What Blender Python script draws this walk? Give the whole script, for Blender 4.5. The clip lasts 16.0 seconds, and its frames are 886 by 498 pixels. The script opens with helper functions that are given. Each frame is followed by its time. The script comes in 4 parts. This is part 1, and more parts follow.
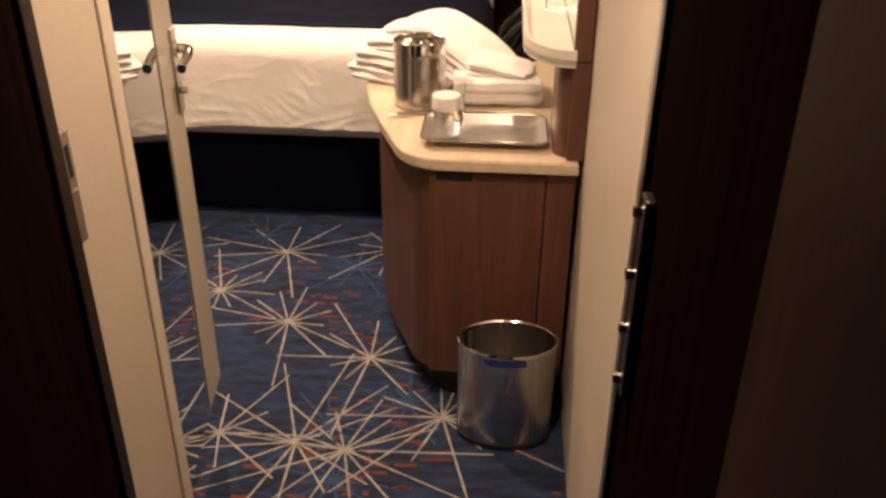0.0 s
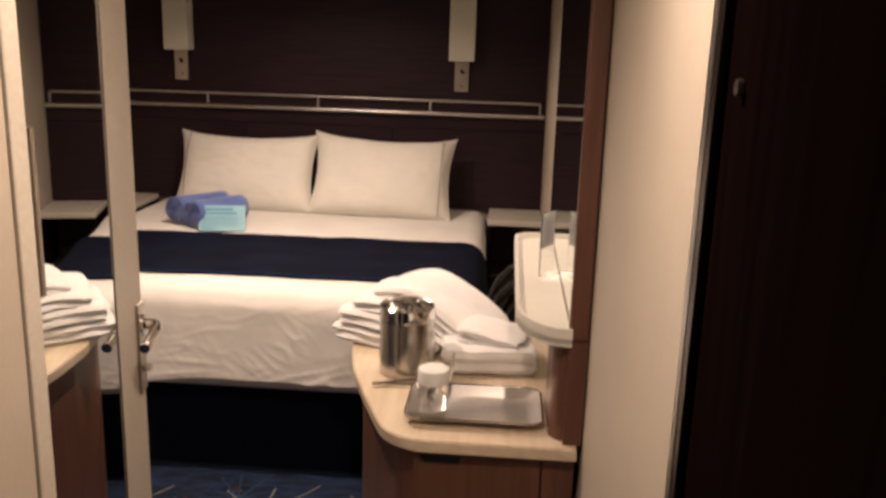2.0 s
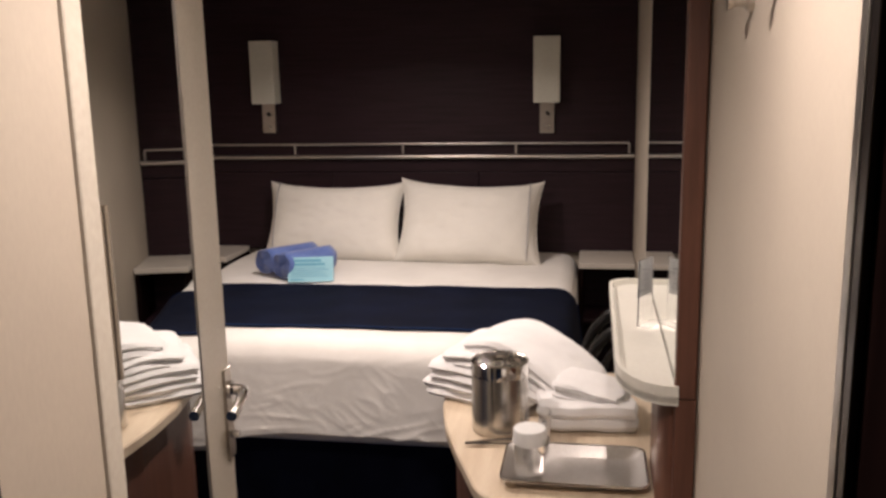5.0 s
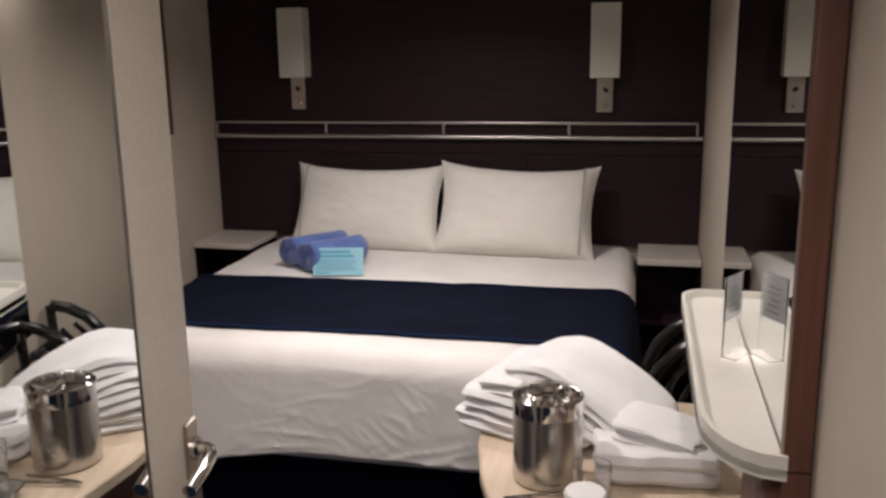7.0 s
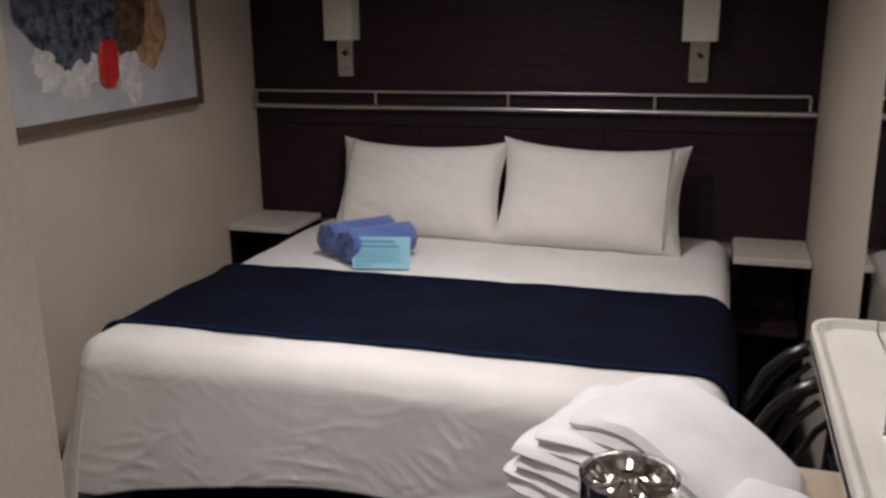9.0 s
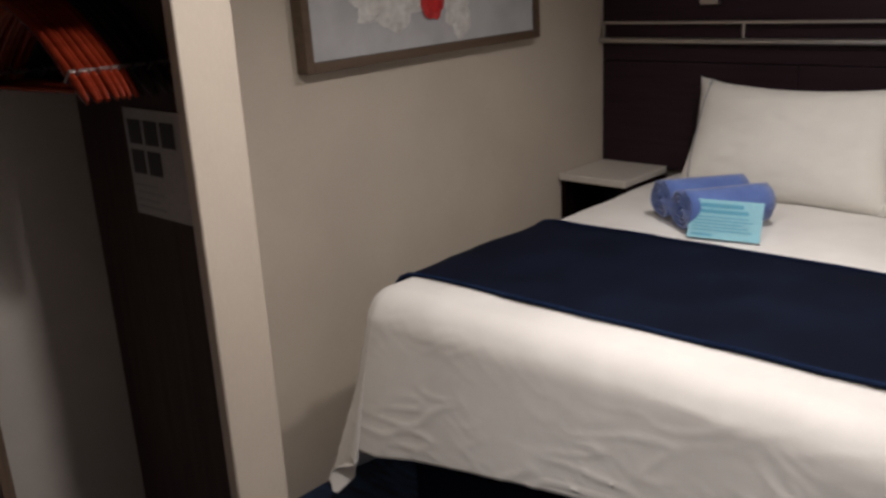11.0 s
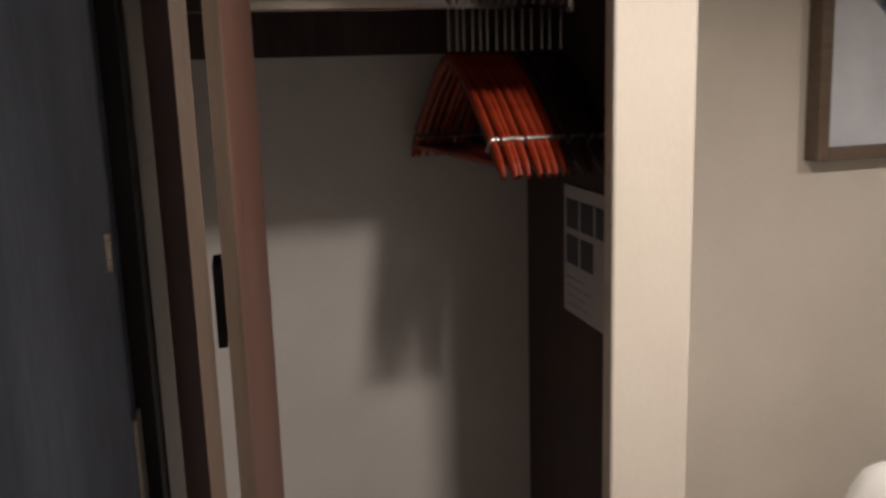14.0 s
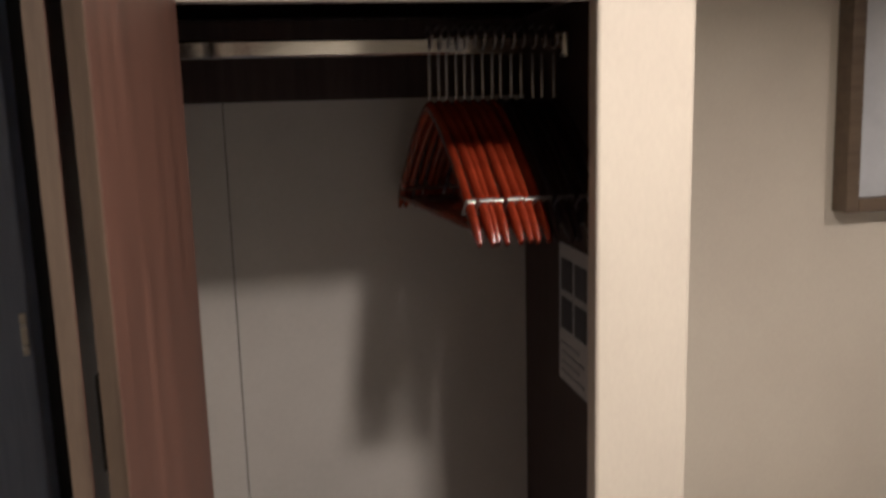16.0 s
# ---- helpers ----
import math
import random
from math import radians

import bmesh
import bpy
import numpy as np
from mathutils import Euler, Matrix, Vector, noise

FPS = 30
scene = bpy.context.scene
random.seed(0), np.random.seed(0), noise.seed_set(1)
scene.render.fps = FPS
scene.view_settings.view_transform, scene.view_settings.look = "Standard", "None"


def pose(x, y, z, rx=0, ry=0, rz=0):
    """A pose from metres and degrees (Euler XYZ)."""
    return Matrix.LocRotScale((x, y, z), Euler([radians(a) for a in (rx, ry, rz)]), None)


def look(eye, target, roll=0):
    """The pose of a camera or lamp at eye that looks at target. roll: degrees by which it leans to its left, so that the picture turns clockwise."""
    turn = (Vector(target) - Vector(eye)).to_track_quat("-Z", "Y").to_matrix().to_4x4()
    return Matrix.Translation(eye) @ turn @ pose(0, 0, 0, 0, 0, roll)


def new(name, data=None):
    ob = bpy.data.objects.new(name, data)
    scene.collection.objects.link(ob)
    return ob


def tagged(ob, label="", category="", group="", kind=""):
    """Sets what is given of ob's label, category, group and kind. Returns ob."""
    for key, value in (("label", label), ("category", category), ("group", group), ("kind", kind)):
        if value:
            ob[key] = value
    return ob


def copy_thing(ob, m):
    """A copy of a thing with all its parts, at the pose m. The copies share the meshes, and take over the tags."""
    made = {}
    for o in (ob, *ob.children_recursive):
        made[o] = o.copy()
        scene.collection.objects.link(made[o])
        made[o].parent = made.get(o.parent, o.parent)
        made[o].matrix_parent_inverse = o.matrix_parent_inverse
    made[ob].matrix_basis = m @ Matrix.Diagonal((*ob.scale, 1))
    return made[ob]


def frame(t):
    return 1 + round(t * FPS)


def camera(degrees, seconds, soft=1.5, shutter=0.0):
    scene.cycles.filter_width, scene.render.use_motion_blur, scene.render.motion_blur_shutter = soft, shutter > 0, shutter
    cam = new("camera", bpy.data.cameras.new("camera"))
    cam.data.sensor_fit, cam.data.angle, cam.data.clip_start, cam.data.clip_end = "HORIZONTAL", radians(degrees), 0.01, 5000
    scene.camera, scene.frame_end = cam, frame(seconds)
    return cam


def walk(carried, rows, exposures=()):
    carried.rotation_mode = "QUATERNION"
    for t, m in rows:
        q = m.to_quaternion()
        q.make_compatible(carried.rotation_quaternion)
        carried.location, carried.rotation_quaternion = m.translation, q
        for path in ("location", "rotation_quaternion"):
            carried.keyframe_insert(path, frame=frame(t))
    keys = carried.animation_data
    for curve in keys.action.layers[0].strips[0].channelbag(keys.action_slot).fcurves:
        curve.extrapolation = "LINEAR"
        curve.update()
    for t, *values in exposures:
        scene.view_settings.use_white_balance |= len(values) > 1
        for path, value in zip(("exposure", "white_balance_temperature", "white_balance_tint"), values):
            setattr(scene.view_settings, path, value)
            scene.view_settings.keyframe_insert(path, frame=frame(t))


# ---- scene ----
# ---- camera ----
cam = camera(54, 16.0, soft=2.8, shutter=0.3)
PATH = [
    (0, (0.928, -0.509, 1.527), (0.806, 1.245, 0.574), 0.6),
    (0.5, (0.894, -0.462, 1.523), (0.774, 1.306, 0.596), -0.5),
    (1, (0.881, -0.396, 1.539), (0.759, 1.383, 0.634), 0.4),
    (1.5, (0.917, -0.314, 1.558), (0.619, 1.485, 0.736), -1.9),
    (2, (0.929, -0.331, 1.584), (0.798, 1.607, 1.106), 1.8),
    (2.5, (0.920, -0.324, 1.596), (0.695, 1.620, 1.184), 0.8),
    (3, (0.923, -0.342, 1.613), (0.662, 1.622, 1.335), 0.4),
    (3.5, (0.928, -0.351, 1.624), (0.609, 1.611, 1.404), 0.7),
    (4, (0.928, -0.343, 1.618), (0.616, 1.613, 1.336), 0.4),
    (4.2, (0.923, -0.336, 1.614), (0.624, 1.613, 1.280), 0.4),
    (6.3, (0.907, 0.012, 1.578), (0.495, 1.928, 1.178), -3.8),
    (6.5, (0.897, 0.057, 1.577), (0.514, 1.981, 1.186), -3.7),
    (7, (0.866, 0.140, 1.579), (0.428, 2.041, 1.137), -0.8),
    (7.5, (0.812, 0.262, 1.569), (0.383, 2.164, 1.127), -1.8),
    (8, (0.821, 0.380, 1.546), (0.478, 2.289, 1.055), -0.5),
    (8.5, (0.835, 0.507, 1.526), (0.451, 2.411, 1.051), 1.5),
    (9, (0.796, 0.613, 1.539), (0.204, 2.456, 1.035), -0.7),
    (9.5, (0.775, 0.729, 1.536), (0.124, 2.542, 0.996), -0.8),
    (10, (0.793, 0.884, 1.484), (-0.257, 2.510, 0.979), -0.4),
    (10.2, (0.778, 0.925, 1.475), (-0.328, 2.506, 0.947), -1.1),
    (12.3, (0.664, 1.173, 1.451), (-0.860, 2.308, 0.829), -3.3),
    (12.5, (0.637, 1.183, 1.461), (-0.854, 2.374, 0.862), -3.0),
    (13, (0.580, 1.249, 1.444), (-1.110, 2.184, 0.922), -3.1),
    (13.5, (0.502, 1.303, 1.436), (-1.291, 2.048, 0.959), -3.2),
    (14, (0.451, 1.361, 1.433), (-1.458, 1.809, 1.040), -1.7),
    (14.5, (0.411, 1.418, 1.422), (-1.528, 1.697, 1.021), -2.3),
    (15, (0.398, 1.444, 1.414), (-1.550, 1.667, 1.017), -3.1),
    (15.5, (0.376, 1.457, 1.433), (-1.559, 1.692, 0.988), -1.5),
    (16, (0.348, 1.476, 1.478), (-1.587, 1.836, 1.123), -1.5),
]
EXPOSURES = [
    (0.0, 0.5, 7300, 28), (0.5, 0.6, 7000, 28), (1.0, 0.36, 6800, 27), (2.0, 0.05, 6350, 26), (3.0, 0.02, 5950, 25), (4.2, 0.05, 5650, 23), (6.3, -0.12, 5250, 20), (8.0, -0.33, 5000, 18), (9.5, -0.45, 4950, 18),
    (12.3, -0.05, 5130, 13), (13.5, 0.12, 5100, 14), (14.6, 0.40, 5150, 14), (16.0, 0.33, 5150, 14),
]
walk(cam, [(t, look(eye, target, roll)) for t, eye, target, roll in PATH], EXPOSURES)

# ---- world and lights ----
world = bpy.data.worlds.new("dim_interior")
world.use_nodes = True
world.node_tree.nodes["Background"].inputs[0].default_value = (0.02, 0.017, 0.014, 1)
world.node_tree.nodes["Background"].inputs[1].default_value = 0.3
scene.world = world
WARM = (1.0, 0.80, 0.56)
CEIL = 2.0
DOWNLIGHTS = [(0.04, 1.92), (0.07, 2.88), (1.03, 2.02), (1.03, 2.56), (0.80, 0.56)]
POWER = [13, 10.4, 1.4, 1.4, 7.4]


def lamp(x, y, power, size=0.09):
    data = bpy.data.lights.new("downlight_glow", "AREA")
    data.shape, data.size, data.energy, data.color = "DISK", size, power, WARM
    data.spread = radians(148)
    ob = new("downlight_glow", data)
    ob.matrix_world = pose(x, y, CEIL - 0.012)
    return ob


for (x, y), p in zip(DOWNLIGHTS, POWER):
    lamp(x, y, p, 0.05 if x > 1.0 else 0.09)
# unseen fill light added in the passage outside the cabin door
passage = bpy.data.lights.new("passage_fill", "AREA")
passage.size, passage.energy, passage.color = 0.3, 1.2, WARM
new("passage_fill", passage).matrix_world = pose(0.6, -1.0, 1.95)


# ---- materials ----
def nodes_of(name):
    m = bpy.data.materials.new(name)
    m.use_nodes = True
    return m, m.node_tree, m.node_tree.nodes["Principled BSDF"]


def add(tree, kind, **settings):
    n = tree.nodes.new(kind)
    for key, value in settings.items():
        if key in n.inputs:
            n.inputs[key].default_value = value
    return n


def coords(tree, scale=(1, 1, 1), rot=(0, 0, 0)):
    c = tree.nodes.new("ShaderNodeTexCoord")
    m = tree.nodes.new("ShaderNodeMapping")
    m.inputs["Scale"].default_value, m.inputs["Rotation"].default_value = scale, rot
    tree.links.new(c.outputs["Object"], m.inputs["Vector"])
    return m.outputs["Vector"]


def ramp(tree, fac, stops):
    r = tree.nodes.new("ShaderNodeValToRGB")
    while len(r.color_ramp.elements) < len(stops):
        r.color_ramp.elements.new(0.5)
    for e, (p, c) in zip(r.color_ramp.elements, stops):
        e.position, e.color = p, (*c, 1)
    tree.links.new(fac, r.inputs["Fac"])
    return r.outputs["Color"]


def surface(name, a, b, scale=8.0, stretch=(1, 1, 1), rough=0.6, metal=0.0, bump=0.05, fine=120.0, detail=5.0, spread=(0.35, 0.65), sheen=0.0, gloss=0.5, bump_stretch=None, grain=0.18):
    """Two tones mixed by broad noise, with a fine grain and relief of its own."""
    m, t, bsdf = nodes_of(name)
    v = coords(t, stretch)
    n = add(t, "ShaderNodeTexNoise", Scale=scale, Detail=detail, Roughness=0.6)
    t.links.new(v, n.inputs["Vector"])
    base = ramp(t, n.outputs["Fac"], [(spread[0], a), (spread[1], b)])
    g = add(t, "ShaderNodeTexNoise", Scale=fine, Detail=3.0)
    t.links.new(coords(t, bump_stretch or stretch), g.inputs["Vector"])
    mix = t.nodes.new("ShaderNodeMix")
    mix.data_type, mix.blend_type = "RGBA", "OVERLAY"
    mix.inputs["Factor"].default_value = grain
    t.links.new(base, mix.inputs[6])
    t.links.new(g.outputs["Fac"], mix.inputs[7])
    t.links.new(mix.outputs[2], bsdf.inputs["Base Color"])
    r = t.nodes.new("ShaderNodeMapRange")
    r.inputs["To Min"].default_value, r.inputs["To Max"].default_value = max(rough - 0.08, 0.02), min(rough + 0.08, 1)
    t.links.new(n.outputs["Fac"], r.inputs["Value"])
    t.links.new(r.outputs["Result"], bsdf.inputs["Roughness"])
    bsdf.inputs["Metallic"].default_value = metal
    bsdf.inputs["Sheen Weight"].default_value = sheen
    bsdf.inputs["Specular IOR Level"].default_value = gloss
    if bump:
        bm = add(t, "ShaderNodeBump", Strength=bump, Distance=0.004)
        t.links.new(g.outputs["Fac"], bm.inputs["Height"])
        t.links.new(bm.outputs["Normal"], bsdf.inputs["Normal"])
    return m


def wood(name, dark, light, axis="z", scale=14.0, rough=0.45, gloss=0.5):
    st = {"z": (6, 6, 0.35), "x": (0.35, 6, 6), "y": (6, 0.35, 6)}[axis]
    return surface(name, dark, light, scale=scale, stretch=st, rough=rough, bump=0.12, fine=60, spread=(0.3, 0.7), gloss=gloss, bump_stretch=tuple(v * 3 for v in st))


def plain(name, colour, rough=0.5, metal=0.0):
    return surface(name, tuple(c * 0.93 for c in colour), colour, scale=5, rough=rough, metal=metal, bump=0.02)


def glass_like(name, tint=(1, 1, 1), rough=0.02):
    m, t, b = nodes_of(name)
    b.inputs["Base Color"].default_value, b.inputs["Roughness"].default_value = (*tint, 1), rough
    b.inputs["Transmission Weight"].default_value, b.inputs["IOR"].default_value = 1.0, 1.45
    return m


def mirror_like(name):
    m, t, b = nodes_of(name)
    b.inputs["Base Color"].default_value = (0.86, 0.88, 0.87, 1)
    b.inputs["Metallic"].default_value, b.inputs["Roughness"].default_value = 1.0, 0.015
    return m


def glowing(name, colour, strength):
    m, t, b = nodes_of(name)
    b.inputs["Base Color"].default_value = (0.8, 0.8, 0.8, 1)
    b.inputs["Emission Color"].default_value, b.inputs["Emission Strength"].default_value = (*colour, 1), strength
    return m


CREAM = surface("cream_vinyl_wall", (0.50, 0.44, 0.36), (0.55, 0.49, 0.40), scale=3, rough=0.55, bump=0.03, fine=260, bump_stretch=(1, 1, 0.4), grain=0.07)
CREAM_PAINT = plain("cream_paint", (0.60, 0.555, 0.47), 0.4)
CEILING_MAT = plain("ceiling_panel_paint", (0.55, 0.50, 0.42), 0.55)
DARK_PANEL = wood("dark_wenge_panel", (0.018, 0.0093, 0.0126), (0.032, 0.0164, 0.0218), "x", 10, 0.5, 0.2)
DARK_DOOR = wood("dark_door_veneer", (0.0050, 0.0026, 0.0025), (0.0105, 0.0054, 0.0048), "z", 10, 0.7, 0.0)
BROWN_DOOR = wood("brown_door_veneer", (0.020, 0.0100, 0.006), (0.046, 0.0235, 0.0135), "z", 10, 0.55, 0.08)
WALNUT = wood("walnut_laminate", (0.088, 0.038, 0.023), (0.150, 0.066, 0.041), "z", 9, 0.42)
CLOSET_WALNUT = wood("closet_walnut_laminate", (0.058, 0.027, 0.018), (0.108, 0.050, 0.033), "z", 7, 0.5)
OAK_TOP = wood("pale_oak_laminate", (0.56, 0.45, 0.32), (0.68, 0.575, 0.43), "y", 8, 0.35)
GREY_TOP = plain("pale_grey_laminate", (0.60, 0.56, 0.50), 0.4)
WHITE_PLASTIC = plain("white_plastic", (0.76, 0.74, 0.66), 0.32)
SHEET = surface("white_cotton_sheet", (0.72, 0.70, 0.66), (0.80, 0.78, 0.74), scale=5, rough=0.85, bump=0.12, fine=420, sheen=0.2)
PILLOW = surface("white_pillow_cotton", (0.74, 0.72, 0.66), (0.80, 0.78, 0.72), scale=4, rough=0.85, bump=0.10, fine=420, sheen=0.2)
TERRY = surface("white_terry", (0.80, 0.79, 0.78), (0.88, 0.87, 0.86), scale=9, rough=0.95, bump=0.55, fine=330, sheen=0.4)
BLUE_TERRY = surface("blue_terry", (0.075, 0.12, 0.36), (0.12, 0.19, 0.48), scale=14, rough=0.95, bump=0.6, fine=330, sheen=0.4)
NAVY = surface("navy_runner_cloth", (0.0026, 0.0041, 0.0118), (0.0048, 0.0072, 0.0195), scale=7, rough=0.95, bump=0.2, fine=500, gloss=0.1)
NAVY_HEM = surface("blue_hem_cloth", (0.006, 0.012, 0.038), (0.010, 0.020, 0.056), scale=9, rough=0.9, bump=0.2, fine=500, gloss=0.1)
SKIRT = surface("midnight_bed_skirt", (0.004, 0.005, 0.014), (0.007, 0.009, 0.022), scale=7, rough=0.95, bump=0.1, fine=400, gloss=0.1)
STEEL = surface("brushed_steel", (0.55, 0.53, 0.50), (0.66, 0.64, 0.61), scale=20, stretch=(1, 1, 0.05), rough=0.26, metal=1.0, bump=0.06, fine=240)
CHROME = plain("polished_steel", (0.78, 0.76, 0.73), 0.09, 1.0)
NICKEL = plain("satin_nickel", (0.60, 0.56, 0.50), 0.3, 1.0)
ALU = plain("satin_aluminium", (0.62, 0.60, 0.57), 0.35, 1.0)
BLACK = plain("black_lacquer", (0.010, 0.010, 0.010), 0.18)
BLACK_CLOTH = surface("black_vinyl_seat", (0.010, 0.010, 0.011), (0.018, 0.018, 0.02), rough=0.5)
SHADE = plain("opal_lamp_shade", (0.66, 0.66, 0.58), 0.5)
CYAN_CARD = plain("pale_cyan_card", (0.30, 0.57, 0.68), 0.5)
CARD_INK = plain("card_ink", (0.12, 0.36, 0.52), 0.6)
GREY_INK = plain("grey_ink", (0.30, 0.30, 0.32), 0.6)
WHITE_CARD = plain("white_card", (0.78, 0.78, 0.76), 0.5)
CLEAR = glass_like("clear_acrylic")
GLASS = glass_like("drinking_glass")
MIRROR = mirror_like("silvered_mirror")
GLOW = glowing("lit_diffuser", WARM, 30)
HANGER_WOOD = wood("orange_lacquered_wood", (0.14, 0.016, 0.005), (0.24, 0.032, 0.009), "x", 12, 0.18)
# near-black copy of the hanger wood, for those in the stile's shade
HANGER_SHADED = wood("shaded_hanger_wood", (0.012, 0.006, 0.005), (0.024, 0.012, 0.009), "x", 12, 0.4)
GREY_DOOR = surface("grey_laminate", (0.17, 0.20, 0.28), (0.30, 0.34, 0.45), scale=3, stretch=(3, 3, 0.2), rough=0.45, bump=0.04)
CLOSET_WALL = surface("closet_liner_laminate", (0.45, 0.415, 0.375), (0.52, 0.48, 0.435), scale=3, rough=0.6, bump=0.02, grain=0.05)
FRAME_WOOD = wood("bronze_picture_frame", (0.08, 0.052, 0.032), (0.13, 0.09, 0.056), "y", 10, 0.35)
CANVAS = surface("grey_canvas", (0.40, 0.40, 0.41), (0.50, 0.50, 0.51), scale=6, rough=0.8, bump=0.25, fine=350)
PAINT_BLACK = surface("thick_black_paint", (0.015, 0.016, 0.025), (0.16, 0.18, 0.25), scale=30, rough=0.4, bump=0.6, fine=60)
PAINT_BROWN = surface("thick_brown_paint", (0.035, 0.02, 0.012), (0.17, 0.10, 0.06), scale=35, rough=0.4, bump=0.6, fine=60)
PAINT_OCHRE = surface("thick_ochre_paint", (0.30, 0.17, 0.07), (0.48, 0.32, 0.18), scale=30, rough=0.45, bump=0.6, fine=60)
PAINT_RED = surface("thick_red_paint", (0.40, 0.012, 0.012), (0.62, 0.03, 0.025), scale=30, rough=0.35, bump=0.5, fine=60)
PAINT_WHITE = surface("thick_white_paint", (0.55, 0.53, 0.50), (0.74, 0.73, 0.70), scale=25, rough=0.5, bump=0.8, fine=50)
CARPET = surface("blue_woven_carpet", (0.0035, 0.007, 0.026), (0.016, 0.043, 0.110), scale=11, stretch=(1, 3.5, 1), rough=0.95, bump=0.7, fine=260, spread=(0.36, 0.66), detail=10, grain=0.45)
RUST_YARN = surface("rust_carpet_yarn", (0.10, 0.024, 0.020), (0.16, 0.042, 0.032), scale=30, rough=0.95, bump=0.5, fine=300)
PALE_YARN = surface("pale_carpet_yarn", (0.22, 0.21, 0.20), (0.40, 0.39, 0.36), scale=40, rough=0.95, bump=0.6, fine=300)
TEAL_YARN = surface("teal_carpet_yarn", (0.015, 0.05, 0.12), (0.025, 0.08, 0.17), scale=40, rough=0.95, bump=0.6, fine=300)
BLUE_LABEL = plain("blue_enamel_label", (0.02, 0.04, 0.22), 0.3)
DARK_METAL = plain("dark_bronze_metal", (0.06, 0.05, 0.045), 0.35, 0.9)
# the closet side's shade is put into this dark brown
LINER = wood("shade_darkened_laminate", (0.045, 0.031, 0.029), (0.072, 0.050, 0.046), "z", 10, 0.6, 0.15)
# white paper, greyed to carry the shade inside the closet
SHADED_PRINT = plain("shade_greyed_white_sheet", (0.42, 0.40, 0.39), 0.6)
# hook chrome darkened to match the dim upper closet
HOOK_METAL = plain("shade_dimmed_hook_wire", (0.34, 0.32, 0.30), 0.4, 1.0)
RUBBER = plain("black_rubber", (0.008, 0.008, 0.008), 0.6)


# ---- builders ----
def empty(name, x=0.0, y=0.0, z=0.0, rz=0.0):
    ob = new(name)
    ob.matrix_basis = pose(x, y, z, 0, 0, rz)
    ob.empty_display_size = 0.05
    return ob


def mesh_from(name, bm, material, smooth=False):
    me = bpy.data.meshes.new(name)
    bmesh.ops.recalc_face_normals(bm, faces=bm.faces)
    bm.to_mesh(me)
    bm.free()
    me.materials.append(material)
    if smooth:
        me.shade_smooth()
        me.set_sharp_from_angle(angle=radians(40))
    return me


def part(name, bm, material, parent=None, label="", smooth=False, at=None):
    """Links a bmesh as one mesh object under a thing."""
    ob = new(name, mesh_from(name, bm, material, smooth))
    if parent:
        ob.parent = parent
    if at is not None:
        ob.matrix_basis = at
    if label:
        tagged(ob, label)
    return ob


def box(x0, x1, y0, y1, z0, z1, bevel=0.0, segments=2):
    bm = bmesh.new()
    bmesh.ops.create_cube(bm, size=1)
    for v in bm.verts:
        v.co = Vector((x0 + (v.co.x + 0.5) * (x1 - x0), y0 + (v.co.y + 0.5) * (y1 - y0), z0 + (v.co.z + 0.5) * (z1 - z0)))
    if bevel:
        bmesh.ops.bevel(bm, geom=bm.edges[:], offset=bevel, segments=segments, affect="EDGES", profile=0.5)
    return bm


def extrude(outline, z0, z1, bevel=0.0, segments=2):
    """A plate with a given outline in plan."""
    bm = bmesh.new()
    vs = [bm.verts.new((x, y, z0)) for x, y in outline]
    f = bm.faces.new(vs)
    r = bmesh.ops.extrude_face_region(bm, geom=[f])
    for v in [g for g in r["geom"] if isinstance(g, bmesh.types.BMVert)]:
        v.co.z = z1
    if bevel:
        flat = [e for e in bm.edges if abs(e.verts[0].co.z - e.verts[1].co.z) < 1e-6]
        bmesh.ops.bevel(bm, geom=flat, offset=bevel, segments=segments, affect="EDGES", profile=0.5)
    return bm


def lathe(profile, n=40, x=0.0, y=0.0, z=0.0):
    bm = bmesh.new()
    rings = []
    for r, h in profile:
        rings.append([bm.verts.new((x + r * math.cos(2 * math.pi * i / n), y + r * math.sin(2 * math.pi * i / n), z + h)) for i in range(n)] if r > 1e-5 else [bm.verts.new((x, y, z + h))])
    for a, b in zip(rings, rings[1:]):
        for i in range(n):
            j = (i + 1) % n
            if len(a) == 1 and len(b) > 1:
                bm.faces.new((a[0], b[i], b[j]))
            elif len(b) == 1 and len(a) > 1:
                bm.faces.new((a[i], b[0], a[j]))
            elif len(a) > 1:
                bm.faces.new((a[i], b[i], b[j], a[j]))
    return bm


def tube(points, radius, n=10, closed=False):
    bm = bmesh.new()
    pts = [Vector(p) for p in points]
    rings = []
    up = Vector((0, 0, 1))
    for i, p in enumerate(pts):
        d = (pts[min(i + 1, len(pts) - 1)] - pts[max(i - 1, 0)]).normalized()
        s = d.cross(up if abs(d.z) < 0.95 else Vector((0, 1, 0))).normalized()
        u = s.cross(d)
        rr = radius if not callable(radius) else radius(i / (len(pts) - 1))
        rings.append([bm.verts.new(p + rr * (math.cos(2 * math.pi * k / n) * s + math.sin(2 * math.pi * k / n) * u)) for k in range(n)])
    for a, b in zip(rings, rings[1:]):
        for k in range(n):
            j = (k + 1) % n
            bm.faces.new((a[k], a[j], b[j], b[k]))
    bm.faces.new(rings[0])
    bm.faces.new(rings[-1])
    return bm


def arc(cx, cy, r, a0, a1, n=10):
    return [(cx + r * math.cos(radians(a0 + (a1 - a0) * i / n)), cy + r * math.sin(radians(a0 + (a1 - a0) * i / n))) for i in range(n + 1)]


